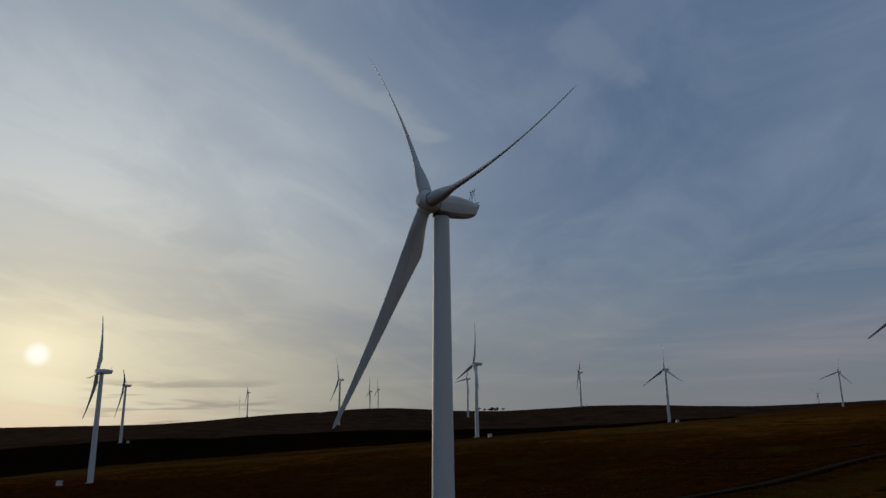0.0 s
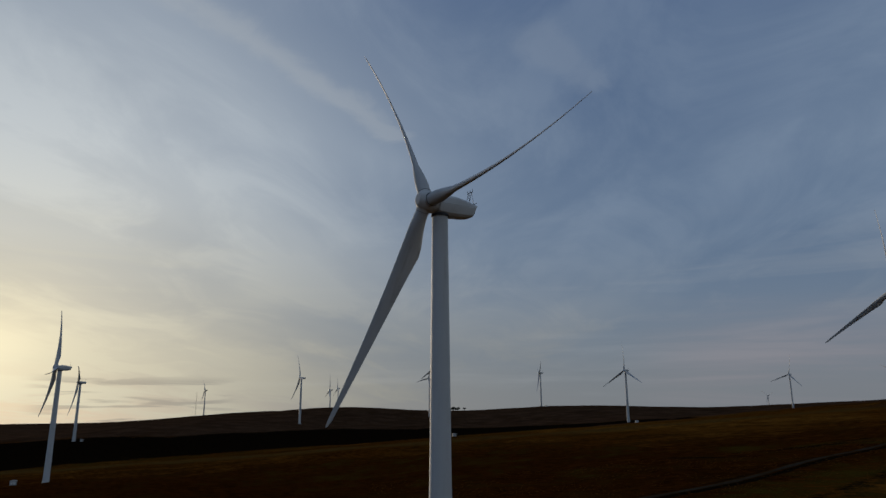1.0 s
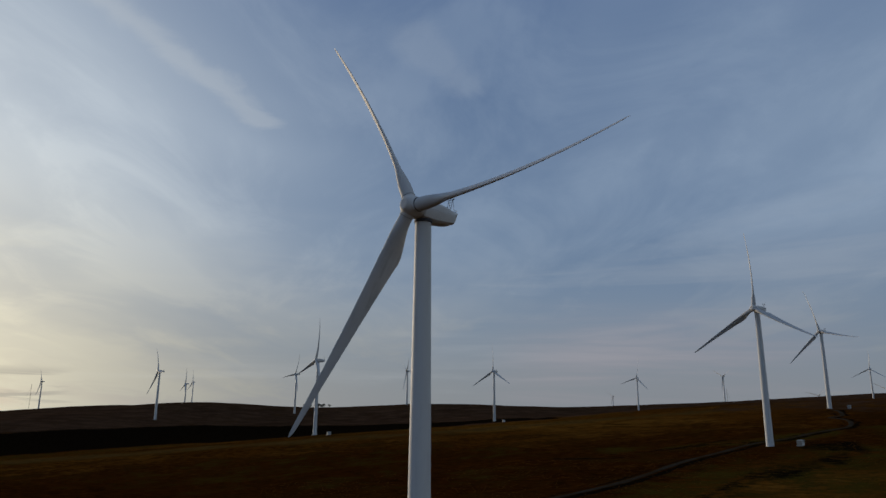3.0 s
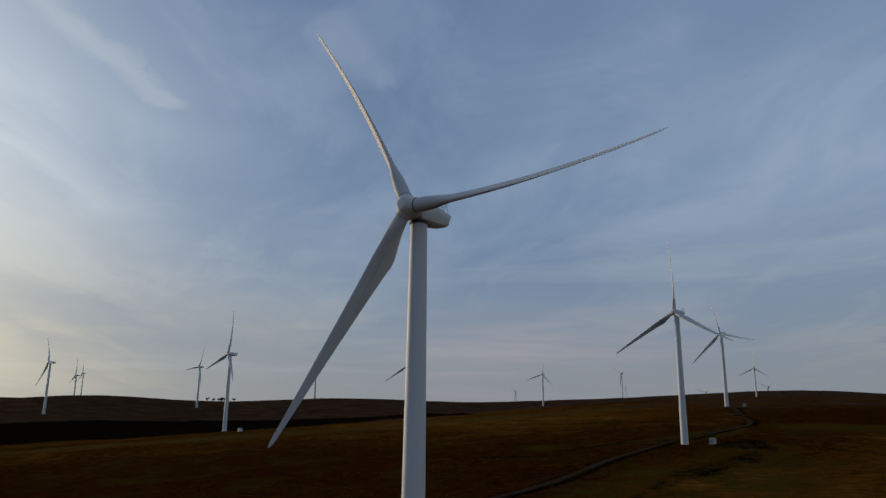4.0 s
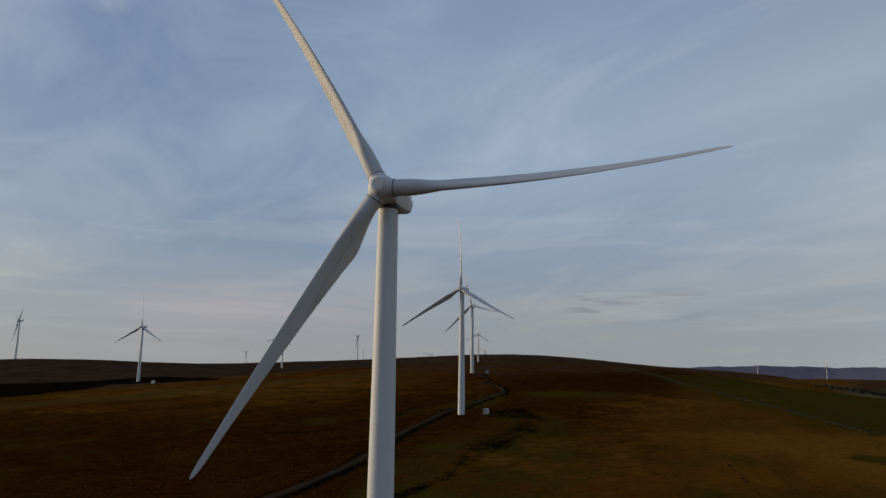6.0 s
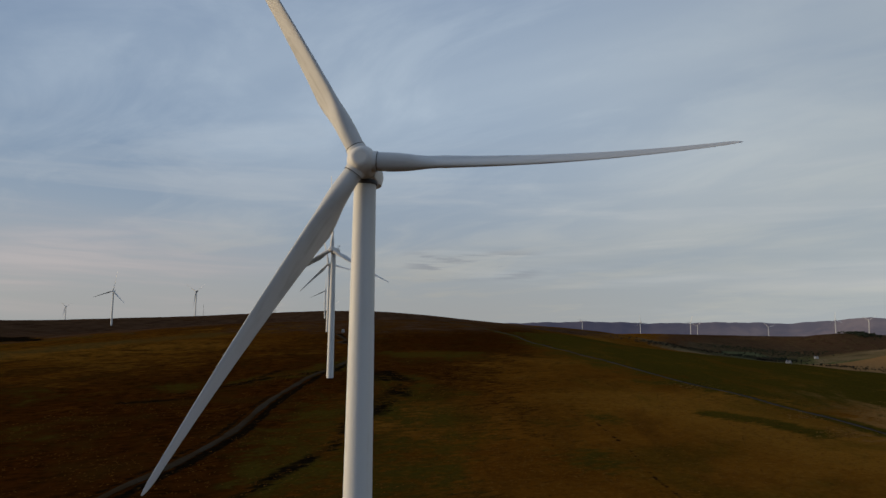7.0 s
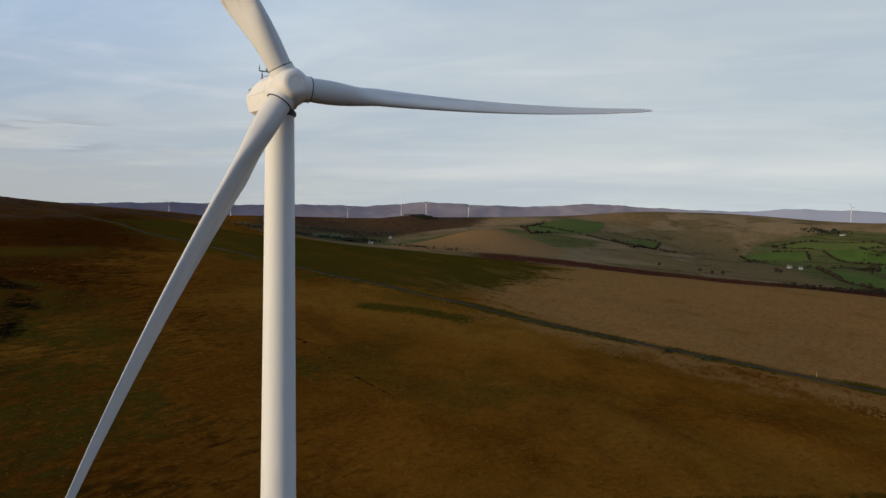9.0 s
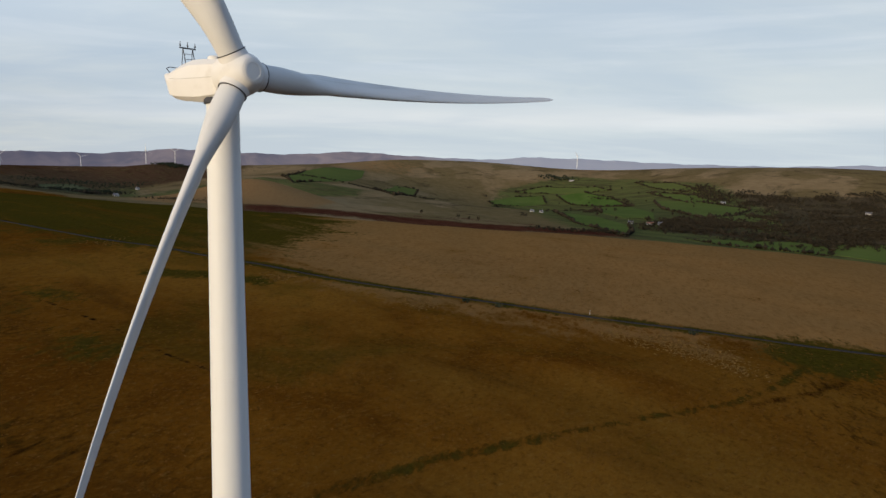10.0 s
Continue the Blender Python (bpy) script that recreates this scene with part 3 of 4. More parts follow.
def blade_mesh():
    """Span along +z, upwind +x, leading edge towards +y."""
    bm, rings = bmesh.new(), []
    k, count = 60, 240
    face_tip = Vector((math.cos(radians(PITCH)), -math.sin(radians(PITCH)), 0))
    for j in range(count):
        s = (j / (count - 1)) ** 1.15
        r = 1.55 + (R_TIP - 1.55) * s
        # chord: round root, broadest at a fifth of the span, slender tip
        if s < 0.2:
            e = s / 0.2
            e = e * e * (3 - 2 * e)
            chord = 2.1 + 1.25 * e
        else:
            chord = 3.35 - 2.75 * ((s - 0.2) / 0.8) ** 0.78
        if s > 0.955:
            chord *= max(0.06, math.sqrt(max(0.0, 1 - ((s - 0.955) / 0.0455) ** 2)))
        blend = min(1.0, max(0.0, (s - 0.02) / 0.17))
        blend = blend * blend * (3 - 2 * blend)
        thick = (1 - blend) * 1.0 + blend * (0.34 - 0.2 * min(1, s / 0.7))
        beta = radians(PITCH + 14 * (1 - s) ** 2.2)
        lead = Vector((math.sin(beta), math.cos(beta), 0))
        face = Vector((math.cos(beta), -math.sin(beta), 0))
        # coned forward, and bent flatwise towards the tip
        bow = face_tip * (BOW * s * s) + Vector((CONE * s, 0, 0))
        ring = []
        for i in range(k):
            a = 2 * math.pi * i / k
            cx, cy = 0.5 * math.cos(a), 0.5 * math.sin(a)
            # aerofoil: full nose, fine tail
            ux = cx
            tail = 0.5 - cx
            foil = 0.5 * math.copysign(1, math.sin(a)) * abs(math.sin(a)) ** 0.9 * (1 - 0.75 * tail) * 1.35 if abs(math.sin(a)) > 1e-6 else 0.0
            y = cy * (1 - blend) + foil * blend
            shift = -0.20 * blend
            p = lead * ((ux + shift) * chord) + face * (y * chord * thick)
            ring.append((p.x + bow.x, p.y + bow.y, r))
        rings.append(ring)
    loft(bm, rings)
    return mesh("blade", bm, blade_paint)


PITCH, CONE, BOW = 42.0, 1.2, 4.05


def hub_mesh():
    """Centre at the rotor's centre, nose towards +x."""
    bm = bmesh.new()
    prof = [(-1.75, 1.45), (-1.6, 1.66), (-1.0, 1.74), (-0.2, 1.76), (0.5, 1.66), (1.05, 1.42), (1.42, 1.12), (1.55, 1.0), (1.58, 0.94)]
    loft(bm, [ring_x(r, x) for x, r in prof])
    for kk in range(3):  # sockets that carry the blades
        turn = Matrix.Rotation(radians(120 * kk), 3, "X")
        rings = [[tuple(turn @ Vector(p)) for p in ring_z(r, z, 36)] for z, r in ((0.4, 1.3), (1.0, 1.25), (1.45, 1.16), (1.72, 1.14), (1.74, 1.1))]
        loft(bm, rings)
    return mesh("hub", bm, nacelle_paint)


def cap_mesh():
    bm = bmesh.new()
    loft(bm, [ring_x(0.90, 1.55), ring_x(0.90, 1.61), ring_x(0.86, 1.63), ring_x(0.62, 1.64), ring_x(0.60, 1.62), ring_x(0.2, 1.63)])
    return mesh("nose_cap", bm, nacelle_paint)


def collar_mesh():
    bm = bmesh.new()
    loft(bm, [ring_z(1.10, 1.74, 48), ring_z(1.165, 1.745, 48), ring_z(1.165, 1.79, 48), ring_z(1.06, 1.80, 48)])
    return mesh("collar", bm, dark_metal)


def shell_ring(x, top, bottom, half, crease):
    """Eight-sided cross-section with rounded corners, flatter below."""
    mid = (top + bottom) / 2
    pts = [(half * 0.55, top), (half * 0.86, top - 0.30 * (top - mid)), (half, mid + crease), (half, mid - 0.1 + crease * 0.5), (half * 0.84, bottom + 0.22 * (mid - bottom)), (half * 0.52, bottom)]
    pts = pts + [(-y, z) for y, z in reversed(pts)]
    return [(x, y, z) for y, z in pts]


def nacelle_mesh():
    bm = bmesh.new()
    rows = [(1.00, 1.30, -1.55, 1.42, 0.1), (0.75, 1.42, -1.66, 1.55, 0.1), (-1.2, 1.58, -1.80, 1.66, 0.1), (-2.7, 1.62, -1.72, 1.66, 0.12),
            (-4.3, 1.40, -1.58, 1.58, 0.2), (-5.5, 1.14, -1.38, 1.46, 0.3), (-6.0, 1.04, -1.22, 1.40, 0.3), (-6.1, 1.02, -1.10, 1.38, 0.3),
            (-6.68, 0.90, 0.30, 1.20, 0.05), (-6.8, 0.80, 0.52, 1.08, 0.0)]
    loft(bm, [shell_ring(*r) for r in rows])
    return mesh("nacelle", bm, nacelle_paint, 18)


def turbine_meshes():
    got = {"tower": tower_mesh(), "blade": blade_mesh(), "hub": hub_mesh(), "nose_cap": cap_mesh(), "collar": collar_mesh(), "nacelle": nacelle_mesh()}
    bm = bmesh.new()  # rounded hatch on the roof
    loft(bm, [ring_z(0.62, 1.45, 28), ring_z(0.60, 1.78, 28), ring_z(0.50, 1.88, 28), ring_z(0.1, 1.92, 28)])
    got["roof_hatch"] = mesh("roof_hatch", bm, nacelle_paint)
    bm = bmesh.new()  # bearing between nacelle and tower
    loft(bm, [ring_z(1.42, -2.02, 40), ring_z(1.46, -1.98, 40), ring_z(1.46, -1.70, 40), ring_z(1.30, -1.5, 40)])
    got["yaw_bearing"] = mesh("yaw_bearing", bm, dark_metal)
    for s in (-1, 1):  # joint between the shell's upper and lower half
        bm = bmesh.new()
        rod(bm, (0.8, s * 1.552, -0.02), (-1.2, s * 1.662, -0.0), 0.016, 6)
        rod(bm, (-1.2, s * 1.662, 0.0), (-2.7, s * 1.662, 0.06), 0.016, 6)
        rod(bm, (-2.7, s * 1.662, 0.06), (-4.3, s * 1.562, 0.14), 0.016, 6)
        rod(bm, (-4.3, s * 1.562, 0.14), (-5.5, s * 1.422, 0.28), 0.016, 6)
        got["shell_joint" if s < 0 else "shell_joint_far"] = mesh("shell_joint", bm, cabinet_paint)
    bm = bmesh.new()
    loft(bm, [ring_x(1.52, 1.35), ring_x(1.50, 0.85)])
    got["shaft_seal"] = mesh("shaft_seal", bm, dark_metal)
    bm = bmesh.new()  # ladder-like frame for the wind sensors
    for y in (0.05, 0.95):
        rod(bm, (-5.2, y, 1.0), (-5.75, y, 3.0), 0.035)
        rod(bm, (-6.1, y, 0.9), (-5.75, y, 3.0), 0.03)
    for z, x in ((1.6, -5.37), (2.05, -5.49), (2.5, -5.61)):
        rod(bm, (x, 0.05, z), (x, 0.95, z), 0.025)
    rod(bm, (-5.75, -0.25, 3.0), (-5.75, 1.25, 3.0), 0.06)
    got["sensor_frame"] = mesh("sensor_frame", bm, dark_metal)
    bm = bmesh.new()
    rod(bm, (0, 0, 0), (0, 0, 0.5), 0.028)
    loft(bm, [ring_z(0.07, 0.12, 10), ring_z(0.07, 0.24, 10)])
    got["wind_sensor"] = mesh("wind_sensor", bm, dark_metal)
    bm = bmesh.new()  # bent rail at the tail
    pts = [(-6.3, -0.9, 0.85), (-6.75, -0.95, 1.25), (-6.95, -0.5, 1.42), (-6.95, 0.5, 1.42), (-6.75, 0.95, 1.25), (-6.3, 0.9, 0.85)]
    for a, b in zip(pts, pts[1:]):
        rod(bm, a, b, 0.03)
    got["tail_rail"] = mesh("tail_rail", bm, dark_metal)
    bm = bmesh.new()  # raised step round the tower's foot
    loft(bm, [ring_z(2.9, -1.0, 48), ring_z(2.9, 0.18, 48), ring_z(2.8, 0.24, 48), ring_z(1.9, 0.26, 48)])
    got["foundation"] = mesh("foundation", bm, concrete)
    bm = bmesh.new()
    block(bm, (-0.06, -0.45, 0.5), (0.10, 0.45, 2.6), 0.03)
    got["door"] = mesh("door", bm, cabinet_paint)
    return got


strip("road", ROAD, 2.0, road_surface, "narrow grey asphalt lane across the moor")
strip("gravel_track", TRACK, 3.0, track_gravel, "dark gravel track leading to the turbines")

TM = turbine_meshes()


def wind_turbine(x, y, z, yaw, phase, label, near=True):
    """yaw: bearing of the rotor's nose; phase: angle of one blade, anticlockwise as seen from in front."""
    t = new("wind_turbine")
    t.matrix_basis = pose(x, y, z, 0, 0, yaw)
    tagged(t, label, "wind turbine", "turbines of the wind farm")
    tower = put("tower", TM["tower"], t)
    put("foundation", TM["foundation"], t, None, "weathered concrete footing")
    put("door", TM["door"], tower, pose(-R_BASE + 0.02, 0, 0.3, 0, 0, 180), "grey steel door")
    nacelle = put("nacelle", TM["nacelle"], t, pose(0, 0, HUB_H))
    put("yaw_bearing", TM["yaw_bearing"], nacelle, None, "dark ring under the nacelle")
    put("shaft_seal", TM["shaft_seal"], nacelle, None, "dark gap behind the hub")
    put("roof_hatch", TM["roof_hatch"], nacelle, pose(-0.9, 0, 0))
    if near:
        put("sensor_frame", TM["sensor_frame"], nacelle, None, "dark steel ladder frame")
        put("shell_joint", TM["shell_joint"], nacelle)
        put("shell_joint", TM["shell_joint_far"], nacelle)
        put("tail_rail", TM["tail_rail"], nacelle, None, "bent dark steel rail")
        for yy in (-0.2, 0.5, 1.2):
            put("wind_sensor", TM["wind_sensor"], nacelle, pose(-5.75, yy, 3.03))
    rotor = pose(0, 0, HUB_H) @ pose(0, 0, 0, 0, -TILT, 0) @ pose(HUB_X, 0, 0)
    hub = put("hub", TM["hub"], t, rotor @ pose(0, 0, 0, phase - 90))
    put("nose_cap", TM["nose_cap"], hub, None, "flat round cap on the nose")
    for k in range(3):
        m = rotor @ pose(0, 0, 0, phase - 90 + 120 * k)
        blade = put("blade", TM["blade"], t, m, "long white blade with grey weather stains")
        put("collar", TM["collar"], blade, None, "dark root collar")
    return t


WHITE = "white three-bladed wind turbine standing on open moorland"
FAR_WHITE = "small distant white wind turbine on a far hillside"
wind_turbine(0, 0, 0, 210.29, 237.3, "tall white wind turbine with stained blades and tapered tower")
# x, y, height of the foot, yaw, phase
for x, y, z, yaw, ph in [
        (229.0, 206.6, 24.3, 197, 88), (486.2, 438.4, 47.9, 195, 102), (1295.5, 1171.3, 76.7, 208, 84),
        (792.1, 1304.6, 52.8, 208, 76), (1244.0, 1616.9, 81.2, 190, 28), (304.5, 858.4, 30.7, 210, 88),
        (294.8, 1420.5, 63.0, 180, 30), (32.2, 592.6, 19.8, 197, 76), (44.8, 1232.0, 40.7, 205, 64),
        (-168.0, 1031.5, 29.7, 202, 112), (-202.6, 1832.1, 42.7, 195, 82), (-600.4, 2062.9, 50.8, 202, 6),
        (-226.8, 358.3, -1.3, 205, 106), (-409.1, 800.2, 11.3, 205, 22)]:
    wind_turbine(x, y, z, yaw, ph, WHITE)
for x, y, z, yaw, ph in [
        (-231.4, 2381.3, 70.0, 200, 95), (1584.1, 2896.4, 60.0, 205, 20), (1736.4, 1807.5, 40.0, 205, 40), (1726.0, 1534.0, 50.0, 200, 30),
        (3952.7, 1494.1, 33.1, 205, 20), (4060.8, 1174.1, 33.9, 205, 95), (4131.2, 902.9, 37.5, 200, 70), (4139.1, 867.2, 17.6, 200, 40),
        (4202.0, 499.5, 13.0, 205, 15), (4230.8, 173.3, 53.6, 205, 90), (4235.7, 19.9, 52.4, 200, 30), (4231.4, -242.3, 37.4, 205, 60),
        (3602.0, -2250.4, 60.1, 200, 10)]:
    wind_turbine(x, y, z, yaw, ph, FAR_WHITE, False)


# ---- far side of the valley: pastures, hedges, woods, farms ----
pasture_green, n = material("pasture_green", 1.0, gloss=0.0)
blend = n.noise(n.co, 0.012, 5, 0.6)
rand = n.put("ShaderNodeObjectInfo").outputs["Random"]
sward = n.noise(n.co, 0.06, 6, 0.7, 0.4)
lush = n.mix(n.ramp(blend, 0.3, 0.7), (0.050, 0.084, 0.015, 1), (0.078, 0.116, 0.024, 1))
lush = n.mix(n.math("MULTIPLY", n.ramp(sward, 0.48, 0.72), 0.6), lush, (0.098, 0.096, 0.034, 1))
colour(n, n.mix(n.math("MULTIPLY", rand, 0.8), lush, (0.090, 0.092, 0.028, 1)))

pasture_dull, n = material("pasture_dull", 1.0, gloss=0.0)
colour(n, n.mix(n.ramp(n.noise(n.co, 0.014, 6, 0.65), 0.3, 0.7), (0.044, 0.054, 0.026, 1), (0.082, 0.082, 0.042, 1)))

leaf, n = material("winter_twigs", 1.0, gloss=0.03)
island = n.put("ShaderNodeNewGeometry").outputs["Random Per Island"]
colour(n, n.mix(island, (0.017, 0.014, 0.0085, 1), (0.042, 0.033, 0.020, 1)))
leaf_green, n = material("evergreen_leaf", 1.0, gloss=0.03)
island = n.put("ShaderNodeNewGeometry").outputs["Random Per Island"]
colour(n, n.mix(island, (0.014, 0.018, 0.011, 1), (0.034, 0.038, 0.022, 1)))
bark, n = material("bark", 0.95, gloss=0.1)
colour(n, n.mix(n.noise(n.co, 3.0, 4, 0.6), (0.03, 0.025, 0.02, 1), (0.07, 0.06, 0.045, 1)))
render_white = paint_material("render_white", (0.40, 0.38, 0.35, 1), (0.30, 0.34, 0.30, 1), (0.5, 0.5, 0.1), 0.6)
slate = paint_material("slate", (0.10, 0.10, 0.115, 1), (0.05, 0.05, 0.05, 1), (1, 1, 1), 0.7)
clay = paint_material("clay_tile", (0.17, 0.08, 0.055, 1), (0.10, 0.06, 0.05, 1), (1, 1, 1), 0.7)
pane_dark, n = material("window_pane", 0.08)
n.bsdf.inputs["Base Color"].default_value = (0.02, 0.022, 0.025, 1)

rng = random.Random(7)


def clump(verts, faces, x, y, z, r, squash=0.8):
    """A small ragged tuft of twigs: eight jagged faces."""
    k = len(verts)
    for d in ((1, 0, 0), (-1, 0, 0), (0, 1, 0), (0, -1, 0), (0, 0, 1), (0, 0, -1)):
        j = r * rng.uniform(0.65, 1.3)
        verts.append((x + d[0] * j + rng.uniform(-0.25, 0.25) * r, y + d[1] * j + rng.uniform(-0.25, 0.25) * r, z + d[2] * j * squash))
    for a in (0, 1):
        for b in (2, 3):
            for c in (4, 5):
                faces.append((k + a, k + b, k + c))


def twig_mesh(name, verts, faces, mat):
    me = bpy.data.meshes.new(name)
    me.from_pydata(verts, [], faces)
    me.materials.append(mat)
    return me


def pasture(shape, mat=pasture_green):
    """A grazed field laid over the hillside, with hedges round it."""
    shape = [Vector(p) for p in shape]
    mid = sum(shape, Vector((0, 0))) / len(shape)
    rim = []
    for a, b in zip(shape, shape[1:] + shape[:1]):
        k = max(2, int((b - a).length / 18))
        rim += [a.lerp(b, j / k) for j in range(k)]
    bm, rows = bmesh.new(), []
    for s in (0.04, 0.2, 0.4, 0.6, 0.8, 1.0, 1.01):
        row = []
        for p in rim:
            q = mid.lerp(p, s)
            row.append(bm.verts.new((q.x, q.y, land_at(q.x, q.y) + (1.0 if s <= 1 else -1.5))))
        rows.append(row)
    bm.faces.new(rows[0])
    for a, b in zip(rows, rows[1:]):
        for i in range(len(rim)):
            bm.faces.new((a[i], a[(i + 1) % len(rim)], b[(i + 1) % len(rim)], b[i]))
    ob = new("pasture", mesh("pasture", bm, mat))
    tagged(ob, "green grazed pasture on the valley side", "field", "pastures across the valley", "structure")
    verts, faces = [], []
    for a, b in zip(shape, shape[1:] + shape[:1]):
        if rng.random() < 0.25:
            continue
        d = (b - a).length
        for j in range(int(d / 1.2)):
            if rng.random() < 0.08:
                continue
            q = a.lerp(b, (j + rng.random()) / max(1, int(d / 1.2))) + Vector((rng.uniform(-3, 3), rng.uniform(-3, 3)))
            r = rng.uniform(0.7, 2.1) * (rng.uniform(2.0, 3.8) if rng.random() < 0.16 else 1)
            clump(verts, faces, q.x, q.y, land_at(q.x, q.y) + r * 0.75, r)
    hedge = new("hedge", twig_mesh("hedge", verts, faces, leaf))
    tagged(hedge, "dark leafless hedge round a pasture", "hedge", "hedges across the valley", "stuff")


pasture([(2788, -1429), (2814, -1585), (2631, -1758), (2511, -1750), (2585, -1667), (2701, -1559)])
pasture([(2682, -1243), (2727, -1399), (2684, -1515), (2558, -1462), (2571, -1354), (2622, -1248)])
pasture([(2647, -1564), (2598, -1675), (2381, -1671), (2005, -1510), (2254, -1538), (2458, -1522)])
pasture([(2271, -1518), (2071, -1520), (1551, -1242), (1338, -1079), (1403, -1045), (1594, -1100)])
pasture([(1645, -980), (1474, -999), (1226, -928), (1096, -842), (996, -755), (1130, -800), (1296, -838)])
pasture([(2527, -1887), (2282, -1903), (1954, -1777), (2036, -1768), (2300, -1816)])
pasture([(2272, -1761), (1938, -1717), (1755, -1645), (1824, -1591)])
pasture([(2039, -1617), (1777, -1608), (1534, -1576), (1416, -1411), (1337, -1225), (1690, -1388)])
pasture([(1337, -1225), (1409, -1452), (1096, -1243), (982, -1130), (1074, -1142), (1195, -1161)])
pasture([(986, -879), (963, -964), (912, -1064), (851, -1085), (808, -1039), (869, -978), (915, -904)])
pasture([(860, -1104), (803, -1164), (739, -1082), (809, -1048)])
pasture([(2433, -338), (2883, -494), (3111, -661), (3079, -799), (2846, -727), (2255, -443), (2119, -329)])
pasture([(2370, -652), (2766, -855), (2771, -957), (1913, -592)])
pasture([(1700, 300), (2050, 340), (2150, 270), (1900, 190), (1720, 210)], pasture_dull)
pasture([(2200, 370), (2480, 430), (2520, 330), (2300, 250)], pasture_dull)


def woodland(line, spread, count, high, mat, label):
    verts, faces = [], []
    for _ in range(count):
        i = rng.randrange(len(line) - 1)
        q = Vector(line[i]).lerp(Vector(line[i + 1]), rng.random()) + Vector((rng.gauss(0, spread), rng.gauss(0, spread)))
        z, h = land_at(q.x, q.y), high * rng.uniform(0.55, 1.2)
        k = len(verts)  # trunk: a tall thin wedge
        verts += [(q.x - 0.25, q.y - 0.2, z - 0.5), (q.x + 0.25, q.y - 0.2, z - 0.5), (q.x, q.y + 0.3, z - 0.5), (q.x, q.y, z + h * 0.7)]
        faces += [(k, k + 1, k + 3), (k + 1, k + 2, k + 3), (k + 2, k, k + 3)]
        for _ in range(7):
            r = h * rng.uniform(0.18, 0.34)
            clump(verts, faces, q.x + rng.gauss(0, h * 0.2), q.y + rng.gauss(0, h * 0.2), z + h * rng.uniform(0.35, 0.88), r)
    ob = new("woodland", twig_mesh("woodland", verts, faces, mat))
    tagged(ob, label, "woodland", kind="stuff")


def wooded_area(shape, count, high, mat, label):
    """Trees scattered over an area, thick and thin in turn."""
    xs, ys = [p[0] for p in shape], [p[1] for p in shape]
    verts, faces, stood = [], [], 0
    while stood < count:
        x, y = rng.uniform(min(xs) - 60, max(xs) + 60), rng.uniform(min(ys) - 60, max(ys) + 60)
        thick = 0.5 + 0.5 * math.sin(x / 37 + 2 * math.sin(y / 61)) * math.sin(y / 43 + 1.5 * math.sin(x / 53))
        if rng.random() > float(inside(np.float64(x), np.float64(y), shape, 90)) * min(1.0, 0.06 + 1.6 * thick ** 3):
            continue
        stood += 1
        z, h = land_at(x, y), high * rng.uniform(0.5, 1.25)
        k = len(verts)
        verts += [(x - 0.25, y - 0.2, z - 0.5), (x + 0.25, y - 0.2, z - 0.5), (x, y + 0.3, z - 0.5), (x, y, z + h * 0.7)]
        faces += [(k, k + 1, k + 3), (k + 1, k + 2, k + 3), (k + 2, k, k + 3)]
        for _ in range(13):
            clump(verts, faces, x + rng.gauss(0, h * 0.28), y + rng.gauss(0, h * 0.28), z + h * rng.uniform(0.2, 0.8), h * rng.uniform(0.10, 0.21))
    tagged(new("woodland", twig_mesh("woodland", verts, faces, mat)), label, "woodland", kind="stuff")


BARE = "dark leafless valley woodland"
wooded_area(WOOD_AREAS[0], 2100, 9, leaf, BARE)
wooded_area(WOOD_AREAS[1], 800, 8, leaf, BARE)
woodland([(1233, -1130), (1146, -1148), (1020, -1177), (913, -1206), (859, -1227)], 34, 900, 7, leaf, BARE)
woodland([(1210, -1060), (1138, -1015), (1008, -1032), (937, -1091), (840, -1090)], 12, 300, 7, leaf, BARE)
woodland([(2096, -1851), (1750, -1669)], 24, 420, 7, leaf, BARE)
woodland([(2994, -1682), (2837, -1746)], 20, 60, 13, leaf_green, "dark evergreen shelter belt beside a farm")
woodland([(1146, -643), (1110, -720), (1059, -784)], 18, 160, 5, leaf, "scrub and small trees in a stream gully")
woodland([(2621, 514), (2666, 391), (2549, 305), (2445, 218), (2287, 133)], 55, 620, 4.2, leaf_green, "dark plantation in the valley bottom")
woodland([(1551, 435), (1632, 319), (2029, 164)], 36, 340, 4, leaf, "leafless trees along a valley stream")
woodland([(2361, 373), (2231, 266), (2029, 164)], 10, 160, 7, leaf_green, "hedgerow trees in the valley bottom")
woodland([(3179, 56), (3096, 7)], 26, 160, 9, leaf_green, "dark plantation on a far knoll")
woodland([(1398, 55), (1352, 21), (1320, -26), (1311, -77)], 22, 170, 2.6, leaf, "dark scrub at the foot of a knoll")
woodland([(2600, -1250), (2400, -1180), (2050, -1080), (1900, -1240)], 9, 200, 6, leaf, "scattered hedgerow trees")
woodland([(2650, -400), (2420, -560), (2150, -640), (1900, -700)], 14, 220, 6, leaf, "scattered hedgerow trees")
woodland([(2300, -1350), (2000, -1350), (1750, -1180), (1600, -1060)], 7, 180, 6, leaf, "scattered hedgerow trees")
woodland([(2500, -1640), (2250, -1640), (2000, -1480)], 7, 150, 6, leaf, "scattered hedgerow trees")
woodland([(70, 1405), (118, 1390)], 6, 14, 7, leaf_green, "dark wind-bent bushes on the hill crest")


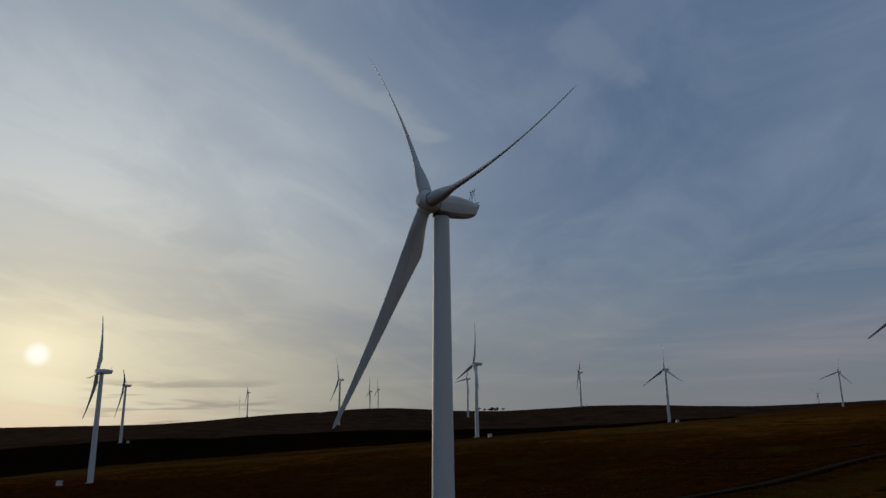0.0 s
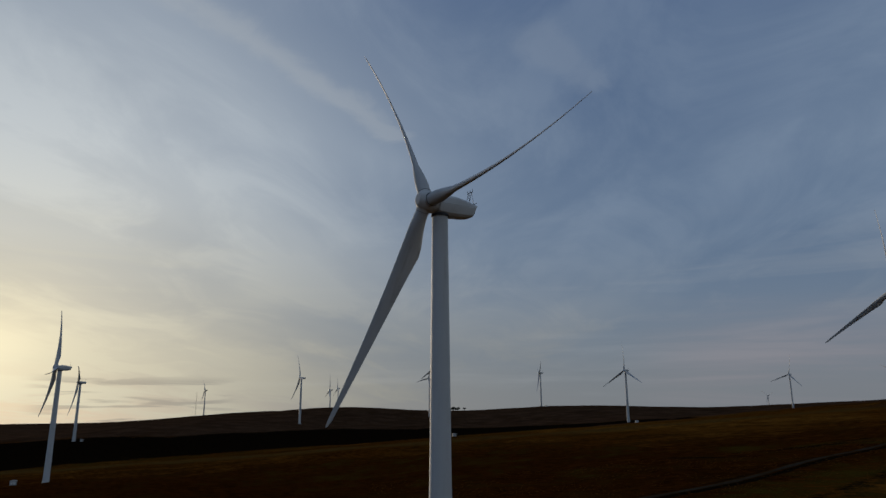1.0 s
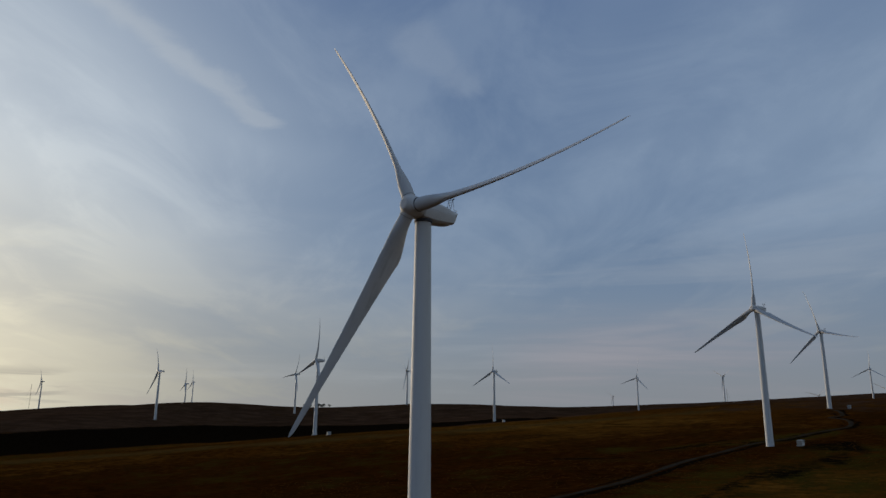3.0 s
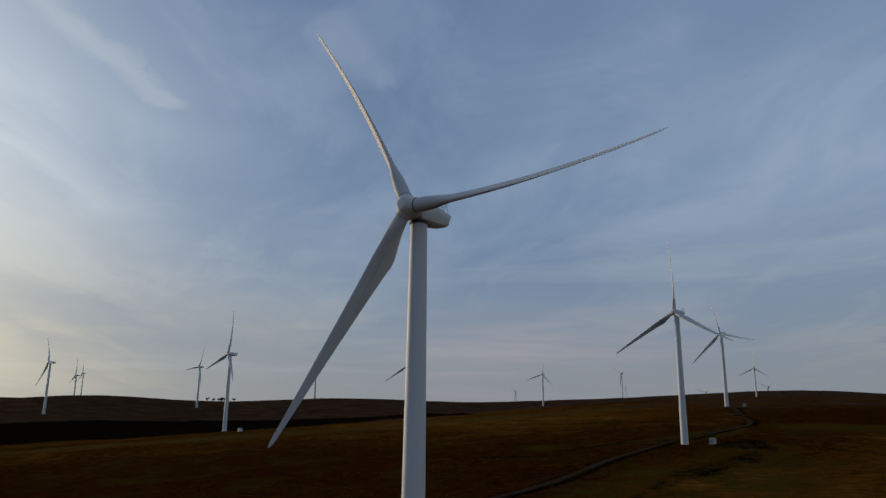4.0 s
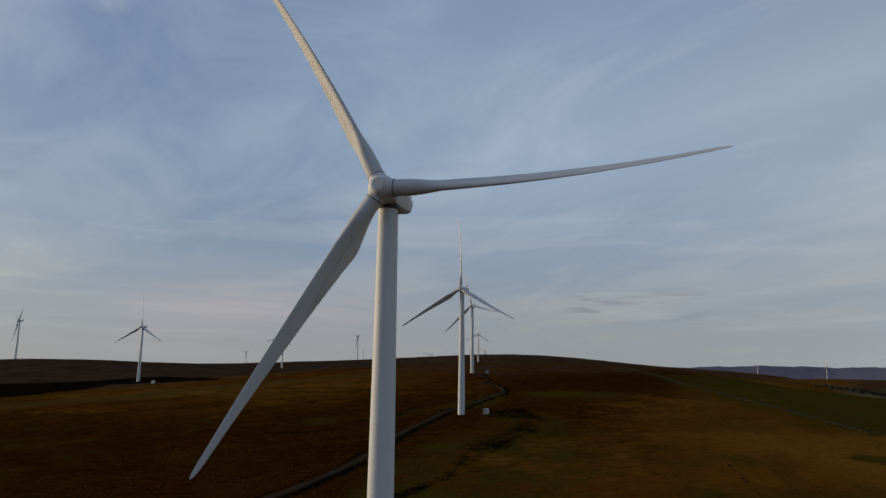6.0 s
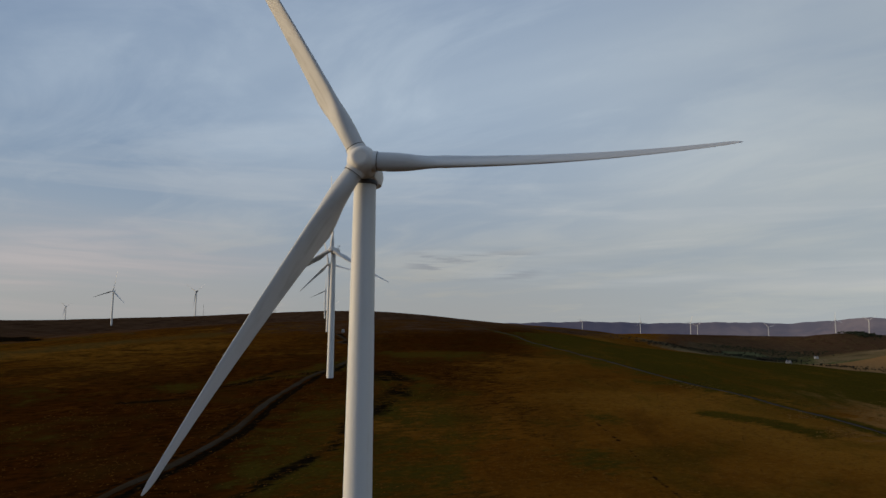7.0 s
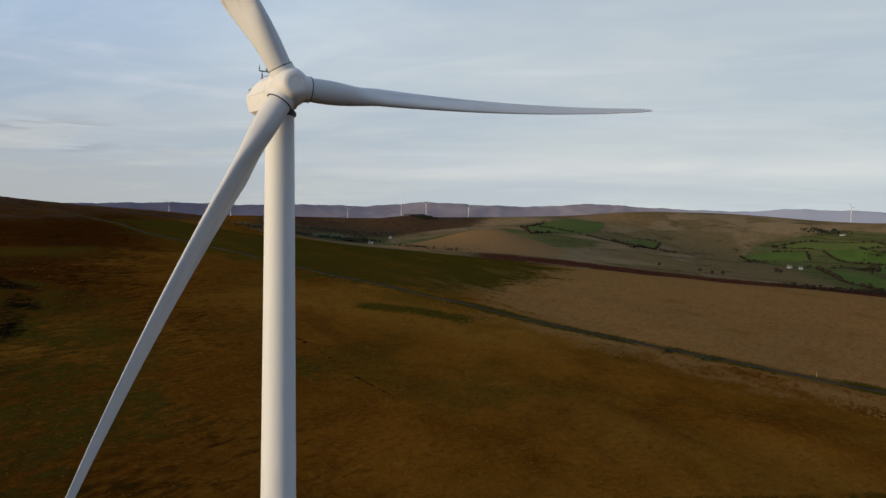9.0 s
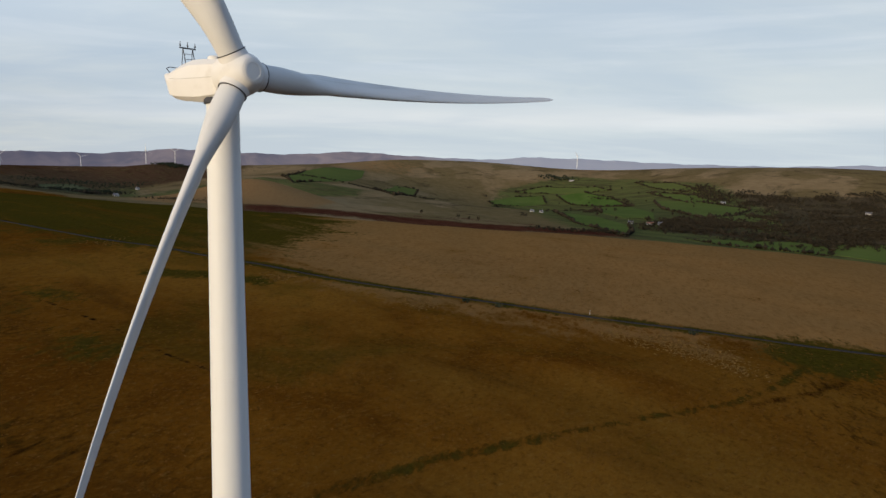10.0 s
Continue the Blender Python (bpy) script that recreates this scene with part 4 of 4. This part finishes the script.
def tree_mesh(seed):
    g = random.Random(seed)
    bm = bmesh.new()
    loft(bm, [ring_z(0.32, -0.4, 7), ring_z(0.24, 1.2, 7), ring_z(0.14, 3.4, 7), ring_z(0.05, 5.6, 7)])
    for i in range(5):
        a, z = g.uniform(0, 6.28), g.uniform(1.8, 4.0)
        rod(bm, (0, 0, z), (1.9 * math.cos(a), 1.9 * math.sin(a), z + g.uniform(0.8, 1.8)), 0.06, 5)
    trunk = mesh("trunk", bm, bark)
    verts, faces = [], []
    for i in range(46):
        a, d = g.uniform(0, 6.28), 2.6 * math.sqrt(g.random())
        clump(verts, faces, d * math.cos(a), d * math.sin(a), 4.6 + g.gauss(0, 1.1) - 0.15 * d * d * 0.5, g.uniform(0.35, 0.75))
    return trunk, twig_mesh("crown", verts, faces, leaf)


TREES = [tree_mesh(i) for i in range(3)]
for i, (x, y) in enumerate([(1700, -990), (1620, -940), (1480, -1010), (1380, -1000), (1262, -960), (1230, -930), (1900, -1270), (1780, -1240), (1660, -1190),
                            (2010, -1370), (2240, -1500), (2380, -1560), (2060, -1600), (1950, -1690), (1760, -1560), (1690, -1500), (1500, -1500), (1420, -1390),
                            (900, -1000), (1010, -960), (1330, -560), (1400, -500), (2700, -850), (2560, -760), (2250, -1150), (2140, -1040),
                            (2552, -1777), (2467, -1777), (2278, -1726), (2144, -1744), (2026, -1727), (2031, -1820), (1619, -1291), (1440, -1217), (2688, -1544),
                            (2574, -1292), (1301, -573), (1457, -790), (2742, -1263), (1840, -1621), (1363, -1270), (1677, -1627), (2540, -1712), (2651, -1725),
                            (2405, -1518), (2508, -1498), (2342, -1453), (1290, -590), (1446, -775), (1600, -1275), (1425, -1230), (2160, -1760), (2015, -1810)]):
    t = new("tree")
    t.matrix_basis = pose(x, y, land_at(x, y), 0, 0, i * 77) @ Matrix.Scale(rng.uniform(1.1, 2.1), 4)
    tagged(t, "leafless hedgerow tree beside a pasture", "tree", "hedgerow trees")
    put("trunk", TREES[i % 3][0], t)
    put("crown", TREES[i % 3][1], t, None, "dark twiggy crown")


def farmhouse(x, y, turn, length, wall, roof_mat, label):
    t = new("farmhouse")
    t.matrix_basis = pose(x, y, land_at(x, y) + 0.3, 0, 0, turn)
    tagged(t, label, "house", "farm buildings in the valley")
    h, ridge, half = 3.8, 6.2, 3.2
    bm = bmesh.new()
    rings = [[(xx, -half, -2), (xx, half, -2), (xx, half, h), (xx, 0, ridge), (xx, -half, h)] for xx in (-length / 2, length / 2)]
    loft(bm, rings)
    part("wall", bm, wall, t, "", None, 0)
    for s in (-1, 1):
        bm = bmesh.new()
        e = length / 2 + 0.4
        top = [(-e, 0, ridge + 0.18), (e, 0, ridge + 0.18), (e, s * (half + 0.5), h - 0.25), (-e, s * (half + 0.5), h - 0.25)]
        loft(bm, [top, [(a, b, c + 0.22) for a, b, c in top]])
        part("roof", bm, roof_mat, t, "pitched roof slope", None, 0)
        for xx in np.linspace(-length / 2 + 1.6, length / 2 - 1.6, 4):
            for z in (0.8, 2.3):
                bm = block(bmesh.new(), (xx - 0.5, s * half - 0.05, z), (xx + 0.5, s * half + 0.05, z + 1.2))
                part("window", bm, pane_dark, t, "dark window pane", None, 0)
    for xx in (-length / 2 + 0.7, length / 2 - 0.7):
        part("chimney", block(bmesh.new(), (xx - 0.5, -0.5, ridge - 0.8), (xx + 0.5, 0.5, ridge + 1.5), 0.05), wall, t)


HOUSE = "white rendered farmhouse with a pitched roof"
farmhouse(1272, -964, 60, 12, render_white, slate, HOUSE)
farmhouse(1236, -990, 40, 15, render_white, clay, "white farmhouse with a red tiled roof")
farmhouse(1222, -1008, 30, 10, concrete, slate, "grey farm shed with a slate roof")
farmhouse(2826, -1745, 70, 22, render_white, slate, HOUSE)
farmhouse(1705, -1629, 20, 15, render_white, slate, HOUSE)
farmhouse(1298, -1758, 35, 16, render_white, slate, HOUSE)
farmhouse(1640, -905, 15, 12, concrete, slate, "grey farm shed with a slate roof")
farmhouse(1612, -918, 60, 10, concrete, slate, "grey farm shed with a slate roof")
farmhouse(2164, 117, 30, 14, render_white, slate, HOUSE)
farmhouse(1737, 142, 50, 12, render_white, slate, HOUSE)


# ---- small things on the moor ----
def kiosk_meshes():
    got = {}
    got["body"] = mesh("body", block(bmesh.new(), (-1.7, -1.2, -0.6), (1.7, 1.2, 2.3), 0.05), cabinet_paint)
    bm = bmesh.new()
    loft(bm, [[(-1.9, -1.4, 2.3), (1.9, -1.4, 2.3), (1.9, 1.4, 2.3), (-1.9, 1.4, 2.3)], [(-1.9, -1.4, 2.45), (1.9, -1.4, 2.45), (1.9, 1.4, 2.45), (-1.9, 1.4, 2.45)],
              [(-1.2, -0.1, 2.8), (1.2, -0.1, 2.8), (1.2, 0.1, 2.8), (-1.2, 0.1, 2.8)]])
    got["roof"] = mesh("roof", bm, concrete, 0)
    got["door"] = mesh("door", block(bmesh.new(), (-0.7, -0.04, 0.2), (0.7, 0.04, 2.05), 0.02), tower_paint)
    got["louvre"] = mesh("louvre", block(bmesh.new(), (-0.5, -0.05, -0.03), (0.5, 0.05, 0.03)), dark_metal)
    got["plinth"] = mesh("plinth", block(bmesh.new(), (-2.0, -1.5, -1.0), (2.0, 1.5, 0.08), 0.03), concrete)
    return got


KM = kiosk_meshes()
for x, y, turn in [(240, 198, 28), (43, 566, 20), (282, 756, 10), (496, 426, 35), (-243, 352, 15), (-397, 795, 10), (304, 1415, 5)]:
    t = new("transformer_kiosk")
    t.matrix_basis = pose(x, y, land_at(x, y) + 0.15, 0, 0, turn)
    tagged(t, "pale grey transformer kiosk beside a turbine", "kiosk", "transformer kiosks")
    for key in ("plinth", "body", "roof"):
        put(key, KM[key], t)
    for sx in (-0.85, 0.85):
        for sy in (-1, 1):
            door = put("door", KM["door"], t, pose(sx, sy * 1.22, 0), "pale steel door")
            for z in (1.55, 1.7, 1.85):
                put("louvre", KM["louvre"], door, pose(0, sy * 0.03, z))


def mast(x, y, high, label):
    t = new("lattice_mast")
    z = land_at(x, y)
    t.matrix_basis = pose(x, y, z)
    tagged(t, label, "mast", "masts on the moor")
    w0 = 0.55
    corner = [(w0 * math.cos(a), w0 * math.sin(a)) for a in (0.5, 2.6, 4.7)]
    for cx, cy in corner:
        bm = bmesh.new()
        rod(bm, (cx, cy, -1), (cx, cy, high), 0.09, 6)
        part("leg", bm, dark_metal, t)
    bm, k = bmesh.new(), int(high / 2)
    for i in range(k):
        for (ax, ay), (bx, by) in zip(corner, corner[1:] + corner[:1]):
            rod(bm, (ax, ay, i * high / k), (bx, by, (i + 1) * high / k), 0.05, 4)
    part("bracing", bm, dark_metal, t, "zigzag steel bracing")
    for a in (0.5, 2.6, 4.7):
        bm = bmesh.new()
        fx, fy = high * 0.5 * math.cos(a), high * 0.5 * math.sin(a)
        rod(bm, (0, 0, high * 0.9), (fx, fy, land_at(x + fx, y + fy) - z), 0.03, 4)
        part("guy_wire", bm, dark_metal, t)


mast(-610, 2010, 66, "slim guyed measuring mast on the skyline")
mast(1010, 1290, 40, "slim guyed measuring mast behind the hill")

bm = bmesh.new()
loft(bm, [ring_z(0.06, -0.5, 10), ring_z(0.06, 2.0, 10), ring_z(0.03, 2.1, 10)])
post = new("marker_post")
post.matrix_basis = pose(182, -154, land_at(182, -154), 2, 1, 0)
tagged(post, "white marker post beside the moor lane", "post")
part("pole", bm, render_white, post)
part("band", loft(bmesh.new(), [ring_z(0.065, 1.5, 10), ring_z(0.065, 1.75, 10)]), dark_metal, post, "dark band")
for x, y in ((196, -119), (204, -108), (150, -180)):
    verts, faces = [], []
    for _ in range(30):
        clump(verts, faces, rng.gauss(0, 0.9), rng.gauss(0, 0.9), rng.uniform(0.2, 1.5), rng.uniform(0.3, 0.6))
    bush = new("gorse_bush", twig_mesh("gorse_bush", verts, faces, leaf_green))
    bush.matrix_basis = pose(x, y, land_at(x, y))
    tagged(bush, "small dark gorse bush at the lane's edge", "bush", "roadside bushes")


# ---- tufts of moor grass ----
tuft_straw, n = material("tuft_straw", 1.0, gloss=0.0)
island = n.put("ShaderNodeNewGeometry").outputs["Random Per Island"]
colour(n, n.mix(island, (0.0975, 0.0374, 0.00624, 1), (0.152, 0.0686, 0.0148, 1)))
tuft_pale, n = material("tuft_pale", 1.0, gloss=0.0)
island = n.put("ShaderNodeNewGeometry").outputs["Random Per Island"]
colour(n, n.mix(island, (0.125, 0.064, 0.015, 1), (0.235, 0.130, 0.036, 1)))


def tufts(name, xs, ys, size, mat, label, seed):
    """Each tuft: a low ragged dome of nine leaning leaves."""
    g = np.random.RandomState(seed)
    n_t, leaves = len(xs), 9
    zs = land(xs, ys)
    a = g.uniform(0, 2 * np.pi, (n_t, leaves))
    reach = size[:, None] * g.uniform(0.5, 1.3, (n_t, leaves))
    rise = size[:, None] * g.uniform(0.15, 0.45, (n_t, leaves))
    wide = size[:, None] * 0.34
    cx, cy, cz = xs[:, None], ys[:, None], zs[:, None]
    left = np.stack([cx - np.sin(a) * wide, cy + np.cos(a) * wide, cz - 0.05 + 0 * a], -1)
    right = np.stack([cx + np.sin(a) * wide, cy - np.cos(a) * wide, cz - 0.05 + 0 * a], -1)
    tip = np.stack([cx + np.cos(a) * reach, cy + np.sin(a) * reach, cz + rise], -1)
    co = np.stack([left, right, tip], 2).reshape(-1, 3)
    me = bpy.data.meshes.new(name)
    me.from_pydata(co.tolist(), [], np.arange(len(co)).reshape(-1, 3).tolist())
    me.materials.append(mat)
    tagged(new(name, me), label, "grass", kind="stuff")


g = np.random.RandomState(3)
xs, ys = g.uniform(-20, 330, 60000), g.uniform(-230, 240, 60000)
keep = (off_line(xs, ys, ROAD) > 3.2) & (off_line(xs, ys, TRACK) > 4.0) & (np.hypot(xs, ys) > 6) & (np.hypot(xs - 229, ys - 206.6) > 7)
tone = np.sin(xs / 9 + 2 * np.sin(ys / 13)) * np.sin(ys / 8 + 1.5 * np.sin(xs / 17)) + g.uniform(-1.6, 1.6, len(xs))
keep &= tone > 0.7
xs, ys = xs[keep], ys[keep]
tufts("moor_tussock", xs, ys, g.uniform(0.22, 0.6, len(xs)), tuft_straw, "low brown tussocks of moor grass", 5)
RUSHES = ((246, -35, 5, 120), (203, -84, 6, 190), (153, -150, 6, 200), (141, -161, 7, 420), (127, -166, 7, 420), (112, -166, 5, 110), (330, 40, 9, 120), (270, -20, 5, 70))
xs = np.concatenate([g.normal(c[0], c[2], c[3]) for c in RUSHES])
ys = np.concatenate([g.normal(c[1], c[2] * 0.8, c[3]) for c in RUSHES])
keep = off_line(xs, ys, ROAD) > 3.5
tufts("rush_clump", xs[keep], ys[keep], g.uniform(0.3, 0.85, int(keep.sum())), tuft_pale, "pale clumps of rushes beside the lane", 6)
